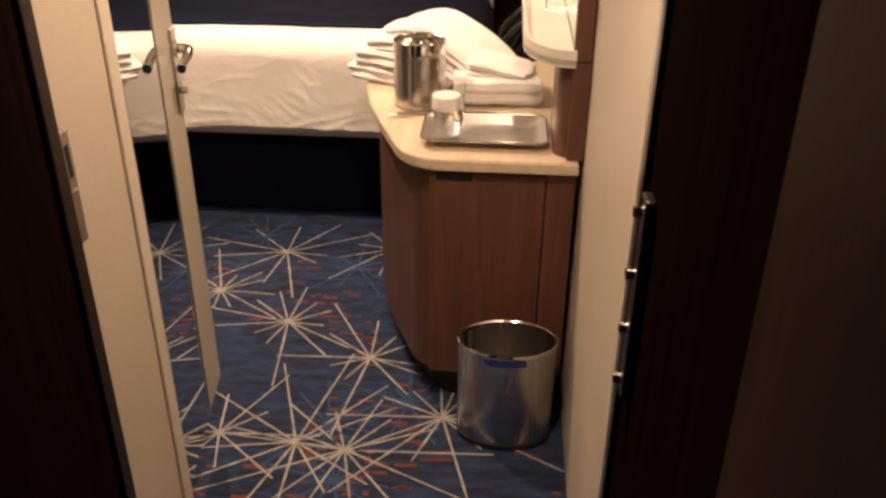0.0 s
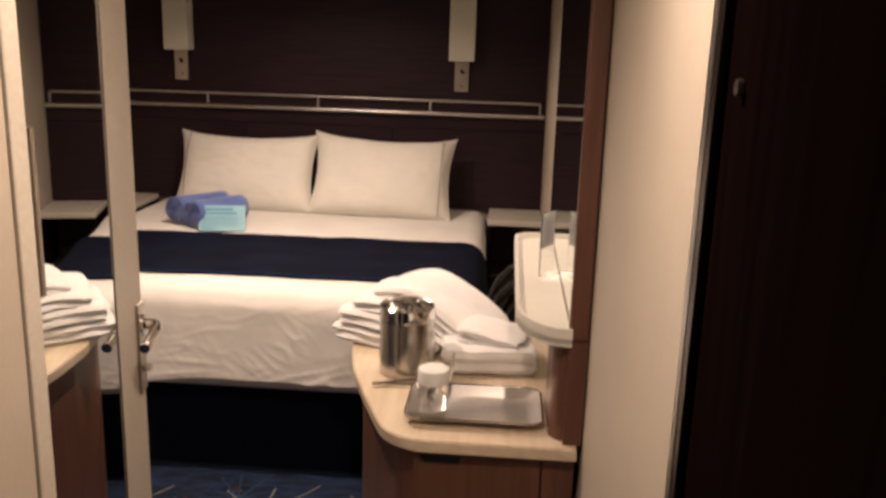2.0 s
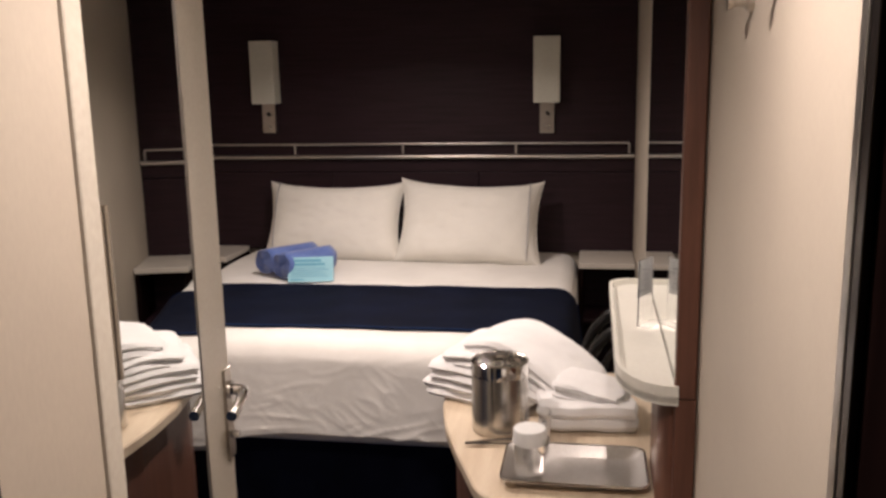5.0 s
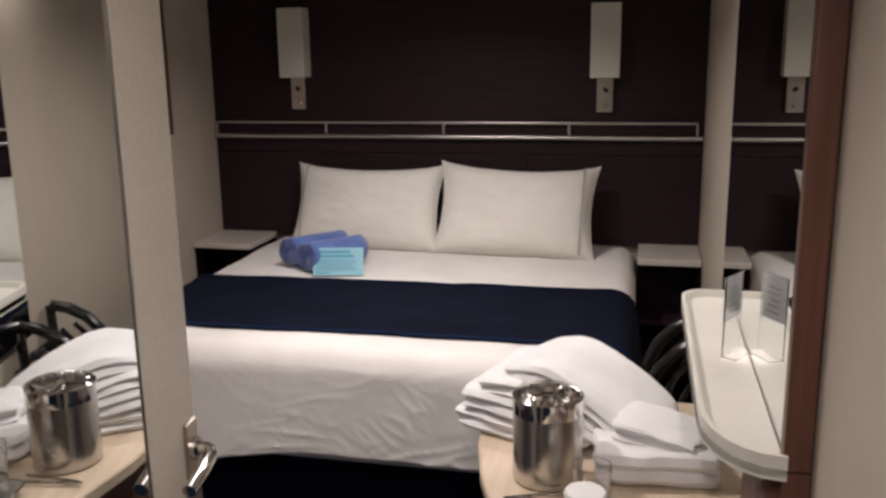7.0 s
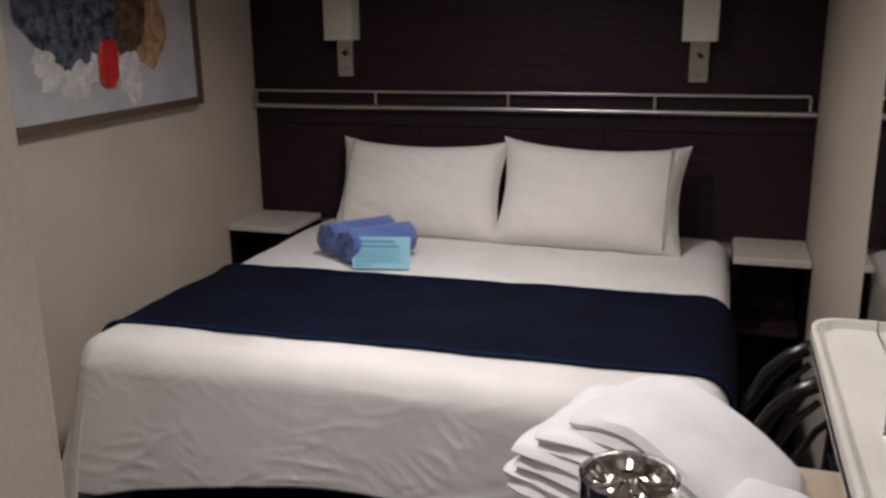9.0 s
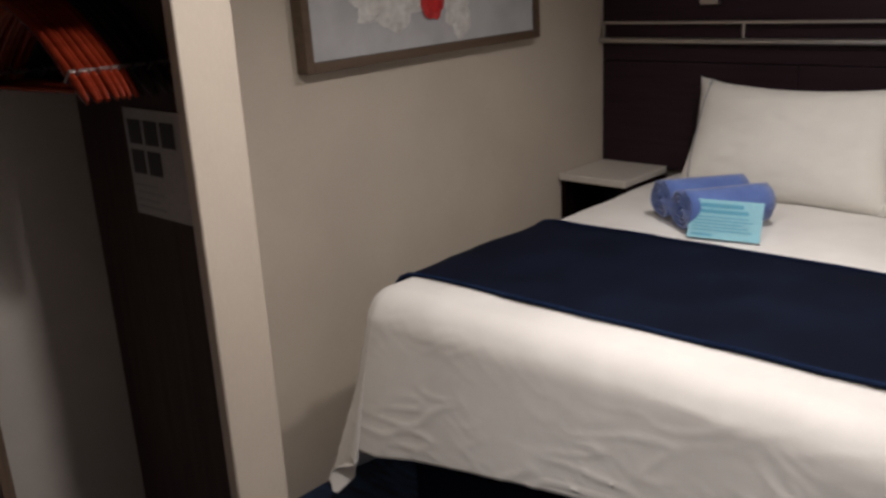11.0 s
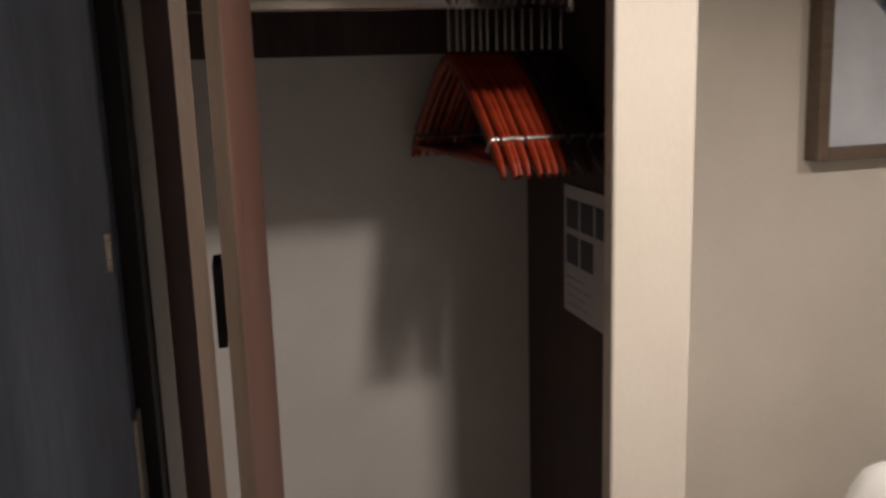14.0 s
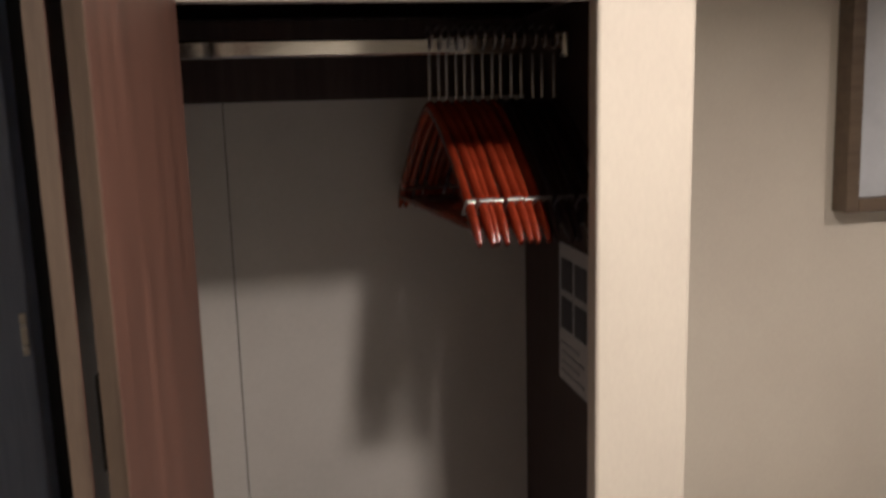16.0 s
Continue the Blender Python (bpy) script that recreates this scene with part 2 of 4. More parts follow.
def sheet(fn, nu, nv, thickness=0.0):
    """A surface from a function of u and v in 0..1."""
    bm = bmesh.new()
    g = [[bm.verts.new(fn(i / nu, j / nv)) for j in range(nv + 1)] for i in range(nu + 1)]
    for i in range(nu):
        for j in range(nv):
            bm.faces.new((g[i][j], g[i + 1][j], g[i + 1][j + 1], g[i][j + 1]))
    if thickness:
        bmesh.ops.recalc_face_normals(bm, faces=bm.faces)
        bmesh.ops.solidify(bm, geom=bm.faces[:], thickness=thickness)
    return bm


def fbm(x, y, z=0.0, octaves=4):
    return noise.fractal((x, y, z), 1.0, 2.0, octaves)


def setting(name, bm, material, label, category="wall"):
    return tagged(part(name, bm, material), label, category, kind="structure")


# ---- the shell of the cabin ----
XL, XR, YH = -1.12, 1.12, 3.985
FLOOR = 0.035
HALL = 0.47
setting("floor", box(-1.9, 2.0, -2.2, 4.3, -0.05, FLOOR), CARPET, "deep blue woven carpet with starburst pattern", "floor")
setting("ceiling", box(-1.9, 2.0, -2.2, 4.3, CEIL, CEIL + 0.08), CEILING_MAT, "matt cream painted metal ceiling", "ceiling")
setting("wall_left", box(XL - 0.1, XL, 0.34, YH + 0.12, 0, CEIL), CREAM, "cream textured vinyl cabin wall")
setting("wall_right", box(XR, XR + 0.1, -0.62, YH + 0.12, 0, CEIL), CREAM, "cream textured vinyl cabin wall")
setting("wall_head", box(XL, XR, YH + 0.02, YH + 0.12, 0, CEIL), CREAM, "cream cabin wall behind the headboard")
setting("wall_entry_side", box(HALL - 0.09, HALL, 0.283, 0.46, 0, CEIL, 0.004), CREAM, "cream textured vinyl entry wall")
setting("wall_bathroom_front", box(-0.66, HALL - 0.091, 0.34, 0.44, 0, CEIL), CREAM, "cream wall beside the bathroom door")
setting("wall_closet_back", box(XL + 0.0, XL + 0.012, 1.0, 1.904, 0, CEIL), CLOSET_WALL, "pale laminate back of the open closet")
setting("wall_passage_left", box(-1.9, HALL, -0.72, -0.62, 0, CEIL), DARK_DOOR, "dark veneered passage wall")
setting("wall_passage_right", box(XR, 2.0, -0.72, -0.62, 0, CEIL), DARK_DOOR, "dark veneered passage wall")
setting("wall_passage_far", box(-1.9, 2.0, -2.2, -2.1, 0, CEIL), CREAM, "cream passage wall opposite the cabin door")
setting("wall_passage_end_a", box(-1.9, -1.8, -2.1, -0.72, 0, CEIL), CREAM, "cream passage end wall")
setting("wall_passage_end_b", box(1.9, 2.0, -2.1, -0.72, 0, CEIL), CREAM, "cream passage end wall")
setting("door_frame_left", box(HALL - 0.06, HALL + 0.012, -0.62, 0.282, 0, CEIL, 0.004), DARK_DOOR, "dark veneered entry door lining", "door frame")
setting("trim_entry_edge", box(HALL + 0.013, HALL + 0.018, 0.258, 0.280, 0, CEIL - 0.005, 0.002), DARK_METAL, "dark metal edge of the entry lining", "trim")

# ---- carpet starbursts woven into the floor ----
STARS = [(0.294, 1.716, 0.3, 13), (0.576, 1.549, 0.33, 12), (0.805, 1.299, 0.36, 14), (0.187, 2.162, 0.3, 11), (0.031, 1.884, 0.34, 13),
         (0.441, 1.171, 0.4, 13), (0.569, 1.152, 0.38, 14), (0.236, 1.191, 0.3, 10), (0.559, 2.217, 0.28, 11), (0.851, 0.77, 0.3, 12),
         (0.627, 0.526, 0.34, 13), (-0.223, 1.503, 0.3, 12), (-0.321, 2.09, 0.3, 12), (0.901, 2.138, 0.3, 12), (-0.076, 0.917, 0.3, 11)]
rng = random.Random(4)


def burst(x, y, r, n, material, name, w=0.0036, z=0.0014):
    bm = bmesh.new()
    for k in range(n):
        a = 2 * math.pi * (k + rng.uniform(-0.3, 0.3)) / n
        l = r * rng.uniform(0.3, 1.1)
        d, s = Vector((math.cos(a), math.sin(a), 0)), Vector((-math.sin(a), math.cos(a), 0))
        steps = max(4, int(l / 0.02))
        prev = None
        for i in range(steps + 1):
            p = Vector((x, y, FLOOR + z + 0.0002 * k)) + d * (l * i / steps)
            ww = w * rng.uniform(0.72, 1.05) * (1.0 - 0.25 * i / steps)
            pair = (bm.verts.new(p + s * ww), bm.verts.new(p - s * ww))
            if prev:
                bm.faces.new((prev[0], pair[0], pair[1], prev[1]))
            prev = pair
    return part(name, bm, material, bpy.data.objects["floor"])


for sx, sy, sr, sn in STARS:
    burst(sx, sy, sr, sn, PALE_YARN, "carpet_star")
for k in range(9):
    burst(rng.uniform(-0.3, 1.05), rng.uniform(0.5, 2.3), 0.22, 11, TEAL_YARN, "carpet_star_faint", 0.004, 0.0006)
flecks = bmesh.new()
for k in range(1300):
    x, y = rng.uniform(-0.6, 1.1), rng.uniform(0.3, 2.4)
    if fbm(x * 2.4, y * 2.4, 3.0) < 0.08:
        continue
    w, h = rng.uniform(0.006, 0.028), rng.uniform(0.003, 0.007)
    flecks.faces.new([flecks.verts.new((x + a * w, y + b * h, FLOOR + 0.0004)) for a, b in ((-1, -1), (1, -1), (1, 1), (-1, 1))])
tagged(part("carpet_fleck", flecks, RUST_YARN, bpy.data.objects["floor"]), "rust red flecks in the carpet", kind="stuff")


# ---- headboard wall ----
def headboard():
    h = tagged(empty("headboard", 0, YH, 0.735), "dark wenge panelled headboard covering the end wall", "headboard")
    for x0, x1 in ((XL + 0.002, -0.372), (-0.370, 0.370), (0.372, XR - 0.002)):
        part("lower_panel", box(x0, x1, -0.018, 0.018, 0.0, 0.395, 0.002), DARK_PANEL, h)
    part("upper_panel", box(XL + 0.002, XR - 0.002, -0.018, 0.018, 0.398, CEIL - 0.737, 0.002), DARK_PANEL, h)
    return h


headboard()


def wall_rail():
    r = tagged(empty("wall_rail", 0, 3.945, 1.208), "satin aluminium safety rail across the headboard wall", "rail")
    part("lower_rail", tube([(XL + 0.005, 0, 0), (XR - 0.005, 0, 0)], 0.011, 12), ALU, r, smooth=True)
    part("upper_rail", box(-1.10, 1.09, -0.006, 0.006, 0.058, 0.068, 0.002), ALU, r)
    for x in (-1.10, -0.554, 0.0, 0.556, 1.09):
        part("post", box(x - 0.005, x + 0.005, -0.005, 0.005, 0.0, 0.06, 0.0015), ALU, r)
    for x in (-1.0, 0.0, 1.0):
        part("bracket", box(x - 0.012, x + 0.012, 0.0, 0.135, -0.008, 0.008, 0.002), ALU, r)
    return r


wall_rail()


def sconce():
    s = tagged(empty("wall_sconce", 0, 0, 0), "unlit opal white wall sconce on a nickel plate", "lamp", "sconces above the bed")
    part("shade", box(-0.061, 0.061, -0.085, 0.0, 0.0, 0.305, 0.004), SHADE, s)
    plate = part("plate", box(-0.034, 0.034, -0.022, 0.0, -0.145, 0.0, 0.003), NICKEL, s, "satin nickel switch plate")
    part("switch", lathe([(0.0, 0.012), (0.008, 0.010), (0.009, 0.0)], 16), CHROME, plate, smooth=True, at=pose(0.008, -0.022, -0.115, 90, 0, 0))
    part("reading_light", tube([(0.0, -0.022, -0.045), (0.0, -0.036, -0.05), (0.012, -0.044, -0.055)], 0.007, 10), DARK_METAL, plate, smooth=True)
    return s


first = sconce()
first.matrix_basis = pose(-0.683, YH - 0.019, 1.475)
copy_thing(first, pose(0.704, YH - 0.019, 1.464))


# ---- bed ----
BX0, BX1, BY0, BZ = -0.758, 0.775, 2.465, 0.728


def bed_top(x, y):
    """Height of the made bed's upper face."""
    return BZ + 0.006 * fbm(x * 2.2, y * 2.2) + 0.012 * math.cos(x * 1.6)


def bed_cover(u, v):
    """Folds over the left side, across the top, and down the right side; v runs from the head to the foot and down."""
    r = 0.08
    drop = 0.36 + 0.25 * min(max(1 - u * 2.1, 0), 1) ** 1.6
    width, length = BX1 - BX0, 3.955 - BY0
    s = u * (width + 2 * drop) - drop
    q = v * (length + drop)
    x = BX0 + min(max(s, 0), width)
    dx = max(-s, s - width, 0)
    side = -1 if s < 0 else 1
    y = 3.955 - min(q, length)
    dy = max(q - length, 0)
    z = bed_top(x, y)

    def over(d):
        # rounded edge, then straight down
        a = min(d / (r * 1.57), 1.0) * math.pi / 2
        return r * math.sin(a), -r * (1 - math.cos(a)) - max(d - r * 1.57, 0)
    if dx > 0 and dy > 0:
        d = math.hypot(dx, dy)
        o, down = over(min(d, drop))
        x += side * o * dx / d
        y -= o * dy / d
        z += down
        k = max(d - 0.09, 0)
        x += side * 0.012 * math.sin(14 * dx / d) * k * 4
    elif dx > 0:
        o, down = over(dx)
        x += side * o
        z += down
    elif dy > 0:
        o, down = over(dy)
        y -= o
        z += down
    low = max(dx, dy)
    f = min(low / 0.10, 1.0)
    w = noise.noise((x * 9, z * 7, y * 9)) * 0.6 + noise.noise((x * 22 + 3 * z, z * 17, y * 20)) * 0.4
    # short crinkles, lying mostly level, in patches
    h = x if dy > 0 else y
    p, q = h * 0.97 + z * 0.24, z * 0.97 - h * 0.24
    crease = (1 - abs(noise.noise((p * 6.5, q * 24, 2.0)))) ** 9 * max(0.0, noise.noise((h * 4.5, z * 6, 7.0)) + 0.25)
    p, q = h * 0.80 - z * 0.60, z * 0.80 + h * 0.60
    fine = (1 - abs(noise.noise((p * 8, q * 30, 9.0)))) ** 9 * max(0.0, noise.noise((h * 6, z * 5, 3.0)) + 0.15)
    push = f * (0.0016 * w + 0.0058 * (crease + 0.8 * fine) * min(low / 0.12, 1))
    flare = (0.10 + 0.09 * max(0.0, 1 - max(u, 0.0) * 4.2) * min(max((3.45 - y) * 2, 0), 1)) * max(low - 0.08, 0)
    if dy > 0:
        y -= push + flare
    if dx > 0:
        x += side * (push + flare * (1.0 if side < 0 else 0.6))
    z += (1 - f) * 0.004 * noise.noise((x * 6, y * 5, 1.0)) + f * 0.001 * w
    return (x, y, z)


def runner(u, v):
    """The dark cloth laid across the lower half of the bed."""
    y = 3.12 + 0.06 * u - 0.60 * v + 0.012 * math.sin(u * 7 + 1)
    drop, r, width = 0.30, 0.08, BX1 - BX0
    s = u * (width + 2 * drop) - drop
    x = BX0 + min(max(s, 0), width)
    d = max(-s, s - width, 0)
    side = -1 if s < 0 else 1
    a = min(d / (r * 1.57), 1.0) * math.pi / 2
    z = bed_top(x, y) + 0.009 - r * (1 - math.cos(a)) - max(d - r * 1.57, 0)
    x += side * (r * math.sin(a) + (0.012 + 0.004 * noise.noise((y * 12, z * 5, 0))) * min(d / 0.05, 1) + (0.10 if side > 0 else 0.10 + 0.09 * min(max((3.45 - y) * 2, 0), 1)) * max(d - 0.08, 0))
    return (x, y, z + 0.003 * noise.noise((x * 7, y * 7, 5)))


def bed():
    b = tagged(empty("bed", 0, 0, 0), "made double bed with white sheets and dark valance", "bed")
    part("mattress", box(BX0 - 0.04, BX1 + 0.04, 2.43, 3.955, 0.36, 0.708, 0.05, 4), SHEET, b, smooth=True)
    part("base", box(BX0 - 0.02, BX1 + 0.02, 2.50, 3.955, FLOOR, 0.37, 0.01), SKIRT, b, "midnight blue cloth valance")
    bm = sheet(bed_cover, 280, 260)
    ob = part("bed_sheet", bm, SHEET, b, "crumpled white cotton sheet", smooth=True)
    ob.modifiers.new("thick", "SOLIDIFY").thickness = 0.004
    return b


bed()
bed_runner = tagged(empty("bed_runner", 0, 0, 0), "navy blue cloth runner laid across the bed", "bed runner")
cloth = part("cloth", sheet(runner, 90, 30), NAVY, bed_runner, smooth=True)
cloth.modifiers.new("thick", "SOLIDIFY").thickness = 0.006
for edge in (0.0, 1.0):
    part("hem", tube([(x, y, z + 0.002) for x, y, z in (runner(k / 80, edge) for k in range(81))], 0.0045, 8), NAVY_HEM, bed_runner, smooth=True)


def pillow_mesh(w, h, t, seed):
    def fn(u, v, side):
        a, b = 2 * u - 1, 2 * v - 1
        e = max(0.0, (1 - a ** 4) * (1 - b ** 4)) ** 0.55
        pinch = 1 - (0.19 if b > 0 else 0.03) * (1 - a * a) ** 0.8 * abs(b)
        pinch2 = 1 - 0.085 * (1 - b * b) * abs(a)
        wr = 0.010 * fbm(a * 1.7 + seed, b * 1.7, side * 2.0) + 0.004 * noise.noise((a * 8, b * 8, seed))
        return (a * w / 2 * pinch2, side * (t / 2 * e + wr * e), b * h / 2 * pinch)
    bm = bmesh.new()
    n = 40
    for side in (1, -1):
        g = [[bm.verts.new(fn(i / n, j / n, side)) for j in range(n + 1)] for i in range(n + 1)]
        for i in range(n):
            for j in range(n):
                bm.faces.new((g[i][j], g[i + 1][j], g[i + 1][j + 1], g[i][j + 1]))
    bmesh.ops.remove_doubles(bm, verts=bm.verts[:], dist=0.0006)
    return bm


def pillow(x, y, z, w, h, seed, tilt, edge, lean=0):
    p = tagged(empty("pillow", 0, 0, 0), "plump white pillow with grey piping, leaning on the headboard", "pillow", "pillows on the bed")
    part("cushion", pillow_mesh(w, h, 0.17, seed), PILLOW, p, smooth=True)

    def border(u, v):
        a, b = 2 * u - 1, 2 * v - 1
        pinch = 1 - (0.19 if b > 0 else 0.03) * (1 - a * a) ** 0.8 * abs(b)
        pinch2 = 1 - 0.085 * (1 - b * b) * abs(a)
        wave = 0.006 * noise.noise((a * 5 + seed, b * 5, 2.0)) * max(abs(a), abs(b)) ** 4
        return (a * (w / 2 + 0.004) * pinch2, wave, b * (h / 2 + 0.004) * pinch)
    edge_cloth = part("border", sheet(border, 30, 20), PILLOW, p, "flat sewn pillowcase border", smooth=True)
    edge_cloth.modifiers.new("thick", "SOLIDIFY").thickness = 0.004
    flange = [(edge * (w / 2 - 0.062), -0.034 - 0.032 * (1 - (2 * k / 20 - 1) ** 4), (2 * k / 20 - 1) * h * 0.46) for k in range(21)]
    part("piping", tube(flange, 0.0024, 6), GREY_INK, p, "thin grey piping line")
    p.matrix_basis = pose(x, y, z, tilt, lean, 0)
    return p


pillow(-0.312, 3.770, 0.916, 0.685, 0.40, 1.0, -26, -1, 0)
pillow(0.352, 3.755, 0.922, 0.685, 0.41, 7.0, -26, 1, 1.5)


def nightstand(x0, x1, inner):
    n = tagged(empty("nightstand", 0, 0, 0), "dark built-in nightstand with pale laminate top", "nightstand", "nightstands beside the bed")
    part("top", box(x0, x1, 3.665, YH - 0.02, 0.722, 0.747, 0.003), GREY_TOP, n, "pale grey laminate top")
    part("side_panel", box(x0, x0 + 0.02, 3.68, YH - 0.02, FLOOR, 0.722, 0.002), DARK_DOOR, n)
    part("side_panel", box(x1 - 0.02, x1, 3.68, YH - 0.02, FLOOR, 0.722, 0.002), DARK_DOOR, n)
    part("shelf", box(x0 + 0.02, x1 - 0.02, 3.69, YH - 0.03, 0.46, 0.48, 0.002), DARK_PANEL, n)
    part("back", box(x0 + 0.02, x1 - 0.02, YH - 0.045, YH - 0.03, FLOOR, 0.722), DARK_PANEL, n)
    part("plinth", box(x0 + 0.02, x1 - 0.02, 3.71, YH - 0.05, FLOOR, 0.14), DARK_DOOR, n)
    return n


nightstand(XL + 0.003, -0.835, 1)
nightstand(0.865, XR - 0.003, -1)


def rolled_towel(length, r, turns, seed):
    bm = bmesh.new()
    n, m = 130, 8
    rings = []
    for j in range(m + 1):
        y = length * (j / m - 0.5)
        ring = []
        for i in range(n + 1):
            a = 2 * math.pi * turns * i / n
            rr = r * (0.12 + 0.88 * i / n) * (1 + 0.04 * noise.noise((math.cos(a), math.sin(a), seed + y * 6)))
            ring.append(bm.verts.new((rr * math.cos(a) * 1.12, y + 0.004 * math.sin(a * 3), rr * math.sin(a) * 0.92)))
        rings.append(ring)
    for a, b in zip(rings, rings[1:]):
        for i in range(n):
            bm.faces.new((a[i], a[i + 1], b[i + 1], b[i]))
    return bm


def blue_towels():
    for x, y, rz, seed in ((-0.435, 3.425, 52, 1.0), (-0.328, 3.345, 52, 5.0)):
        ob = part("rolled_towel", rolled_towel(0.25, 0.068, 4.2, seed), BLUE_TERRY, None, smooth=True)
        ob.modifiers.new("thick", "SOLIDIFY").thickness = 0.009
        ob.matrix_basis = pose(x, y, 0.805, 0, 0, rz - 90)
        tagged(ob, "rolled blue terry towel lying on the bed", "towel", "blue towels on the bed")


blue_towels()


def towel_card():
    c = tagged(empty("towel_card", -0.262, 3.205, 0.745, 8), "pale cyan printed card leaning on the blue towels", "card")
    k = part("card", box(-0.097, 0.097, -0.001, 0.001, 0.0, 0.108), CYAN_CARD, c)
    c.matrix_basis = pose(-0.258, 3.212, 0.745, -22, 0, 12)
    part("headline", box(-0.085, 0.045, -0.0022, -0.0012, 0.086, 0.097), CARD_INK, c)
    part("headline", box(-0.085, 0.06, -0.0022, -0.0012, 0.070, 0.080), CARD_INK, c)
    for i in range(5):
        part("text_line", box(-0.085, 0.075 - 0.012 * (i % 3), -0.0022, -0.0012, 0.022 + 0.009 * i, 0.0245 + 0.009 * i), CARD_INK, c)
    part("footer", box(-0.085, -0.03, -0.0022, -0.0012, 0.008, 0.013), CARD_INK, c)
    return c


towel_card()


# ---- picture ----
def blob(cy, cz, ry, rz, seed, x, n=60, rough=0.22, thick=0.006):
    bm = bmesh.new()
    c = bm.verts.new((x + thick, cy, cz))
    mid, rim = [], []
    for i in range(n):
        a = 2 * math.pi * i / n
        k = 1 + rough * fbm(math.cos(a) * 1.6 + seed, math.sin(a) * 1.6, seed, 5)
        mid.append(bm.verts.new((x + thick * (1 + 0.6 * noise.noise((a * 3, seed, 0))), cy + 0.75 * k * ry * math.cos(a), cz + 0.75 * k * rz * math.sin(a))))
        rim.append(bm.verts.new((x, cy + k * ry * math.cos(a), cz + k * rz * math.sin(a))))
    for i in range(n):
        j = (i + 1) % n
        bm.faces.new((c, mid[i], mid[j]))
        bm.faces.new((mid[i], rim[i], rim[j], mid[j]))
    return bm


def picture():
    p = tagged(empty("painting", XL, 2.995, 1.258), "large abstract painting on grey canvas in a bronze frame", "painting")
    y0, y1, z0, z1, d = -0.485, 0.502, 0.0, 0.66, 0.045
    part("canvas", box(0.004, 0.034, y0 + 0.015, y1 - 0.015, z0 + 0.015, z1 - 0.015), CANVAS, p)
    part("frame_side", box(0.0, d, y0 - 0.012, y0 + 0.014, z0 - 0.012, z1 + 0.012, 0.002), FRAME_WOOD, p)
    part("frame_side", box(0.0, d, y1 - 0.014, y1 + 0.012, z0 - 0.012, z1 + 0.012, 0.002), FRAME_WOOD, p)
    part("frame_bottom", box(0.0, d, y0 + 0.014, y1 - 0.014, z0 - 0.012, z0 + 0.014, 0.002), FRAME_WOOD, p)
    part("frame_top", box(0.0, d, y0 + 0.014, y1 - 0.014, z1 - 0.014, z1 + 0.012, 0.002), FRAME_WOOD, p)
    part("white_paint", blob(-0.17, 0.175, 0.175, 0.085, 2.0, 0.0345, rough=0.45), PAINT_WHITE, p)
    part("white_paint", blob(0.115, 0.125, 0.07, 0.085, 4.0, 0.0345, rough=0.45), PAINT_WHITE, p)
    part("ochre_paint", blob(0.22, 0.27, 0.10, 0.13, 8.0, 0.0350), PAINT_OCHRE, p)
    part("brown_paint", blob(0.10, 0.34, 0.15, 0.15, 6.0, 0.0370), PAINT_BROWN, p)
    part("black_paint", blob(-0.13, 0.345, 0.225, 0.19, 9.0, 0.0385, rough=0.32), PAINT_BLACK, p)
    part("white_paint", blob(0.0, 0.47, 0.16, 0.075, 11.0, 0.0410), PAINT_WHITE, p)
    part("red_paint", blob(-0.005, 0.170, 0.055, 0.085, 13.0, 0.0420), PAINT_RED, p)
    p.matrix_basis = pose(XL, 2.995, 1.258, 0.9)
    return p


picture()


# ---- dressing table, mirror and shelf ----
def desk_outline(grow=0.0):
    pts = [(XR - 0.012, 1.355 - grow), (0.80, 1.355 - grow)]
    pts += [(0.80 - (0.118 + grow) * math.sin(radians(a)) * 1.0, 1.47 - (0.115 + grow) * math.cos(radians(a))) for a in range(10, 71, 10)]
    pts += [(0.632 - grow, 1.58), (0.585 - grow, 1.72), (0.555 - grow, 1.86), (0.540 - grow, 2.05), (0.55 - grow, 2.16), (XR - 0.012, 2.16)]
    return pts


def dressing_table():
    d = tagged(empty("dressing_table", 0, 0, 0), "walnut laminate cabinet with a rounded corner", "cabinet")
    inner = [(x + 0.02 if x < 1.0 else x, y + 0.02 if y < 1.5 else y - (0.02 if y > 2.15 else 0)) for x, y in desk_outline(0)]
    part("body", extrude(inner, 0.135, 0.722, 0.0), WALNUT, d)
    plinth = [(x + 0.06 if x < 1.0 else x, y + 0.05 if y < 1.5 else y - (0.04 if y > 2.15 else 0)) for x, y in desk_outline(0)]
    part("plinth", extrude(plinth, FLOOR, 0.135), RUBBER, d, "black recessed plinth")
    door = part("door", box(0.764, 1.036, 1.363, 1.377, 0.14, 0.712, 0.002), WALNUT, d)
    part("finger_pull", extrude([(0.785, 1.3605), (0.86, 1.3605), (0.868, 1.3645), (0.777, 1.3645)], 0.696, 0.713), RUBBER, door, "dark finger recess")
    part("filler_panel", box(1.040, XR - 0.014, 1.363, 1.377, 0.14, 0.716, 0.002), WALNUT, d)
    return d


dressing_table()
top = tagged(empty("table_top", 0, 0, 0), "pale oak laminate worktop with a rounded corner", "worktop")
part("slab", extrude(desk_outline(0.010), 0.724, 0.755, 0.003), OAK_TOP, top)
part("edge_band", extrude(desk_outline(0.0125), 0.7275, 0.7515, 0.001), OAK_TOP, top)


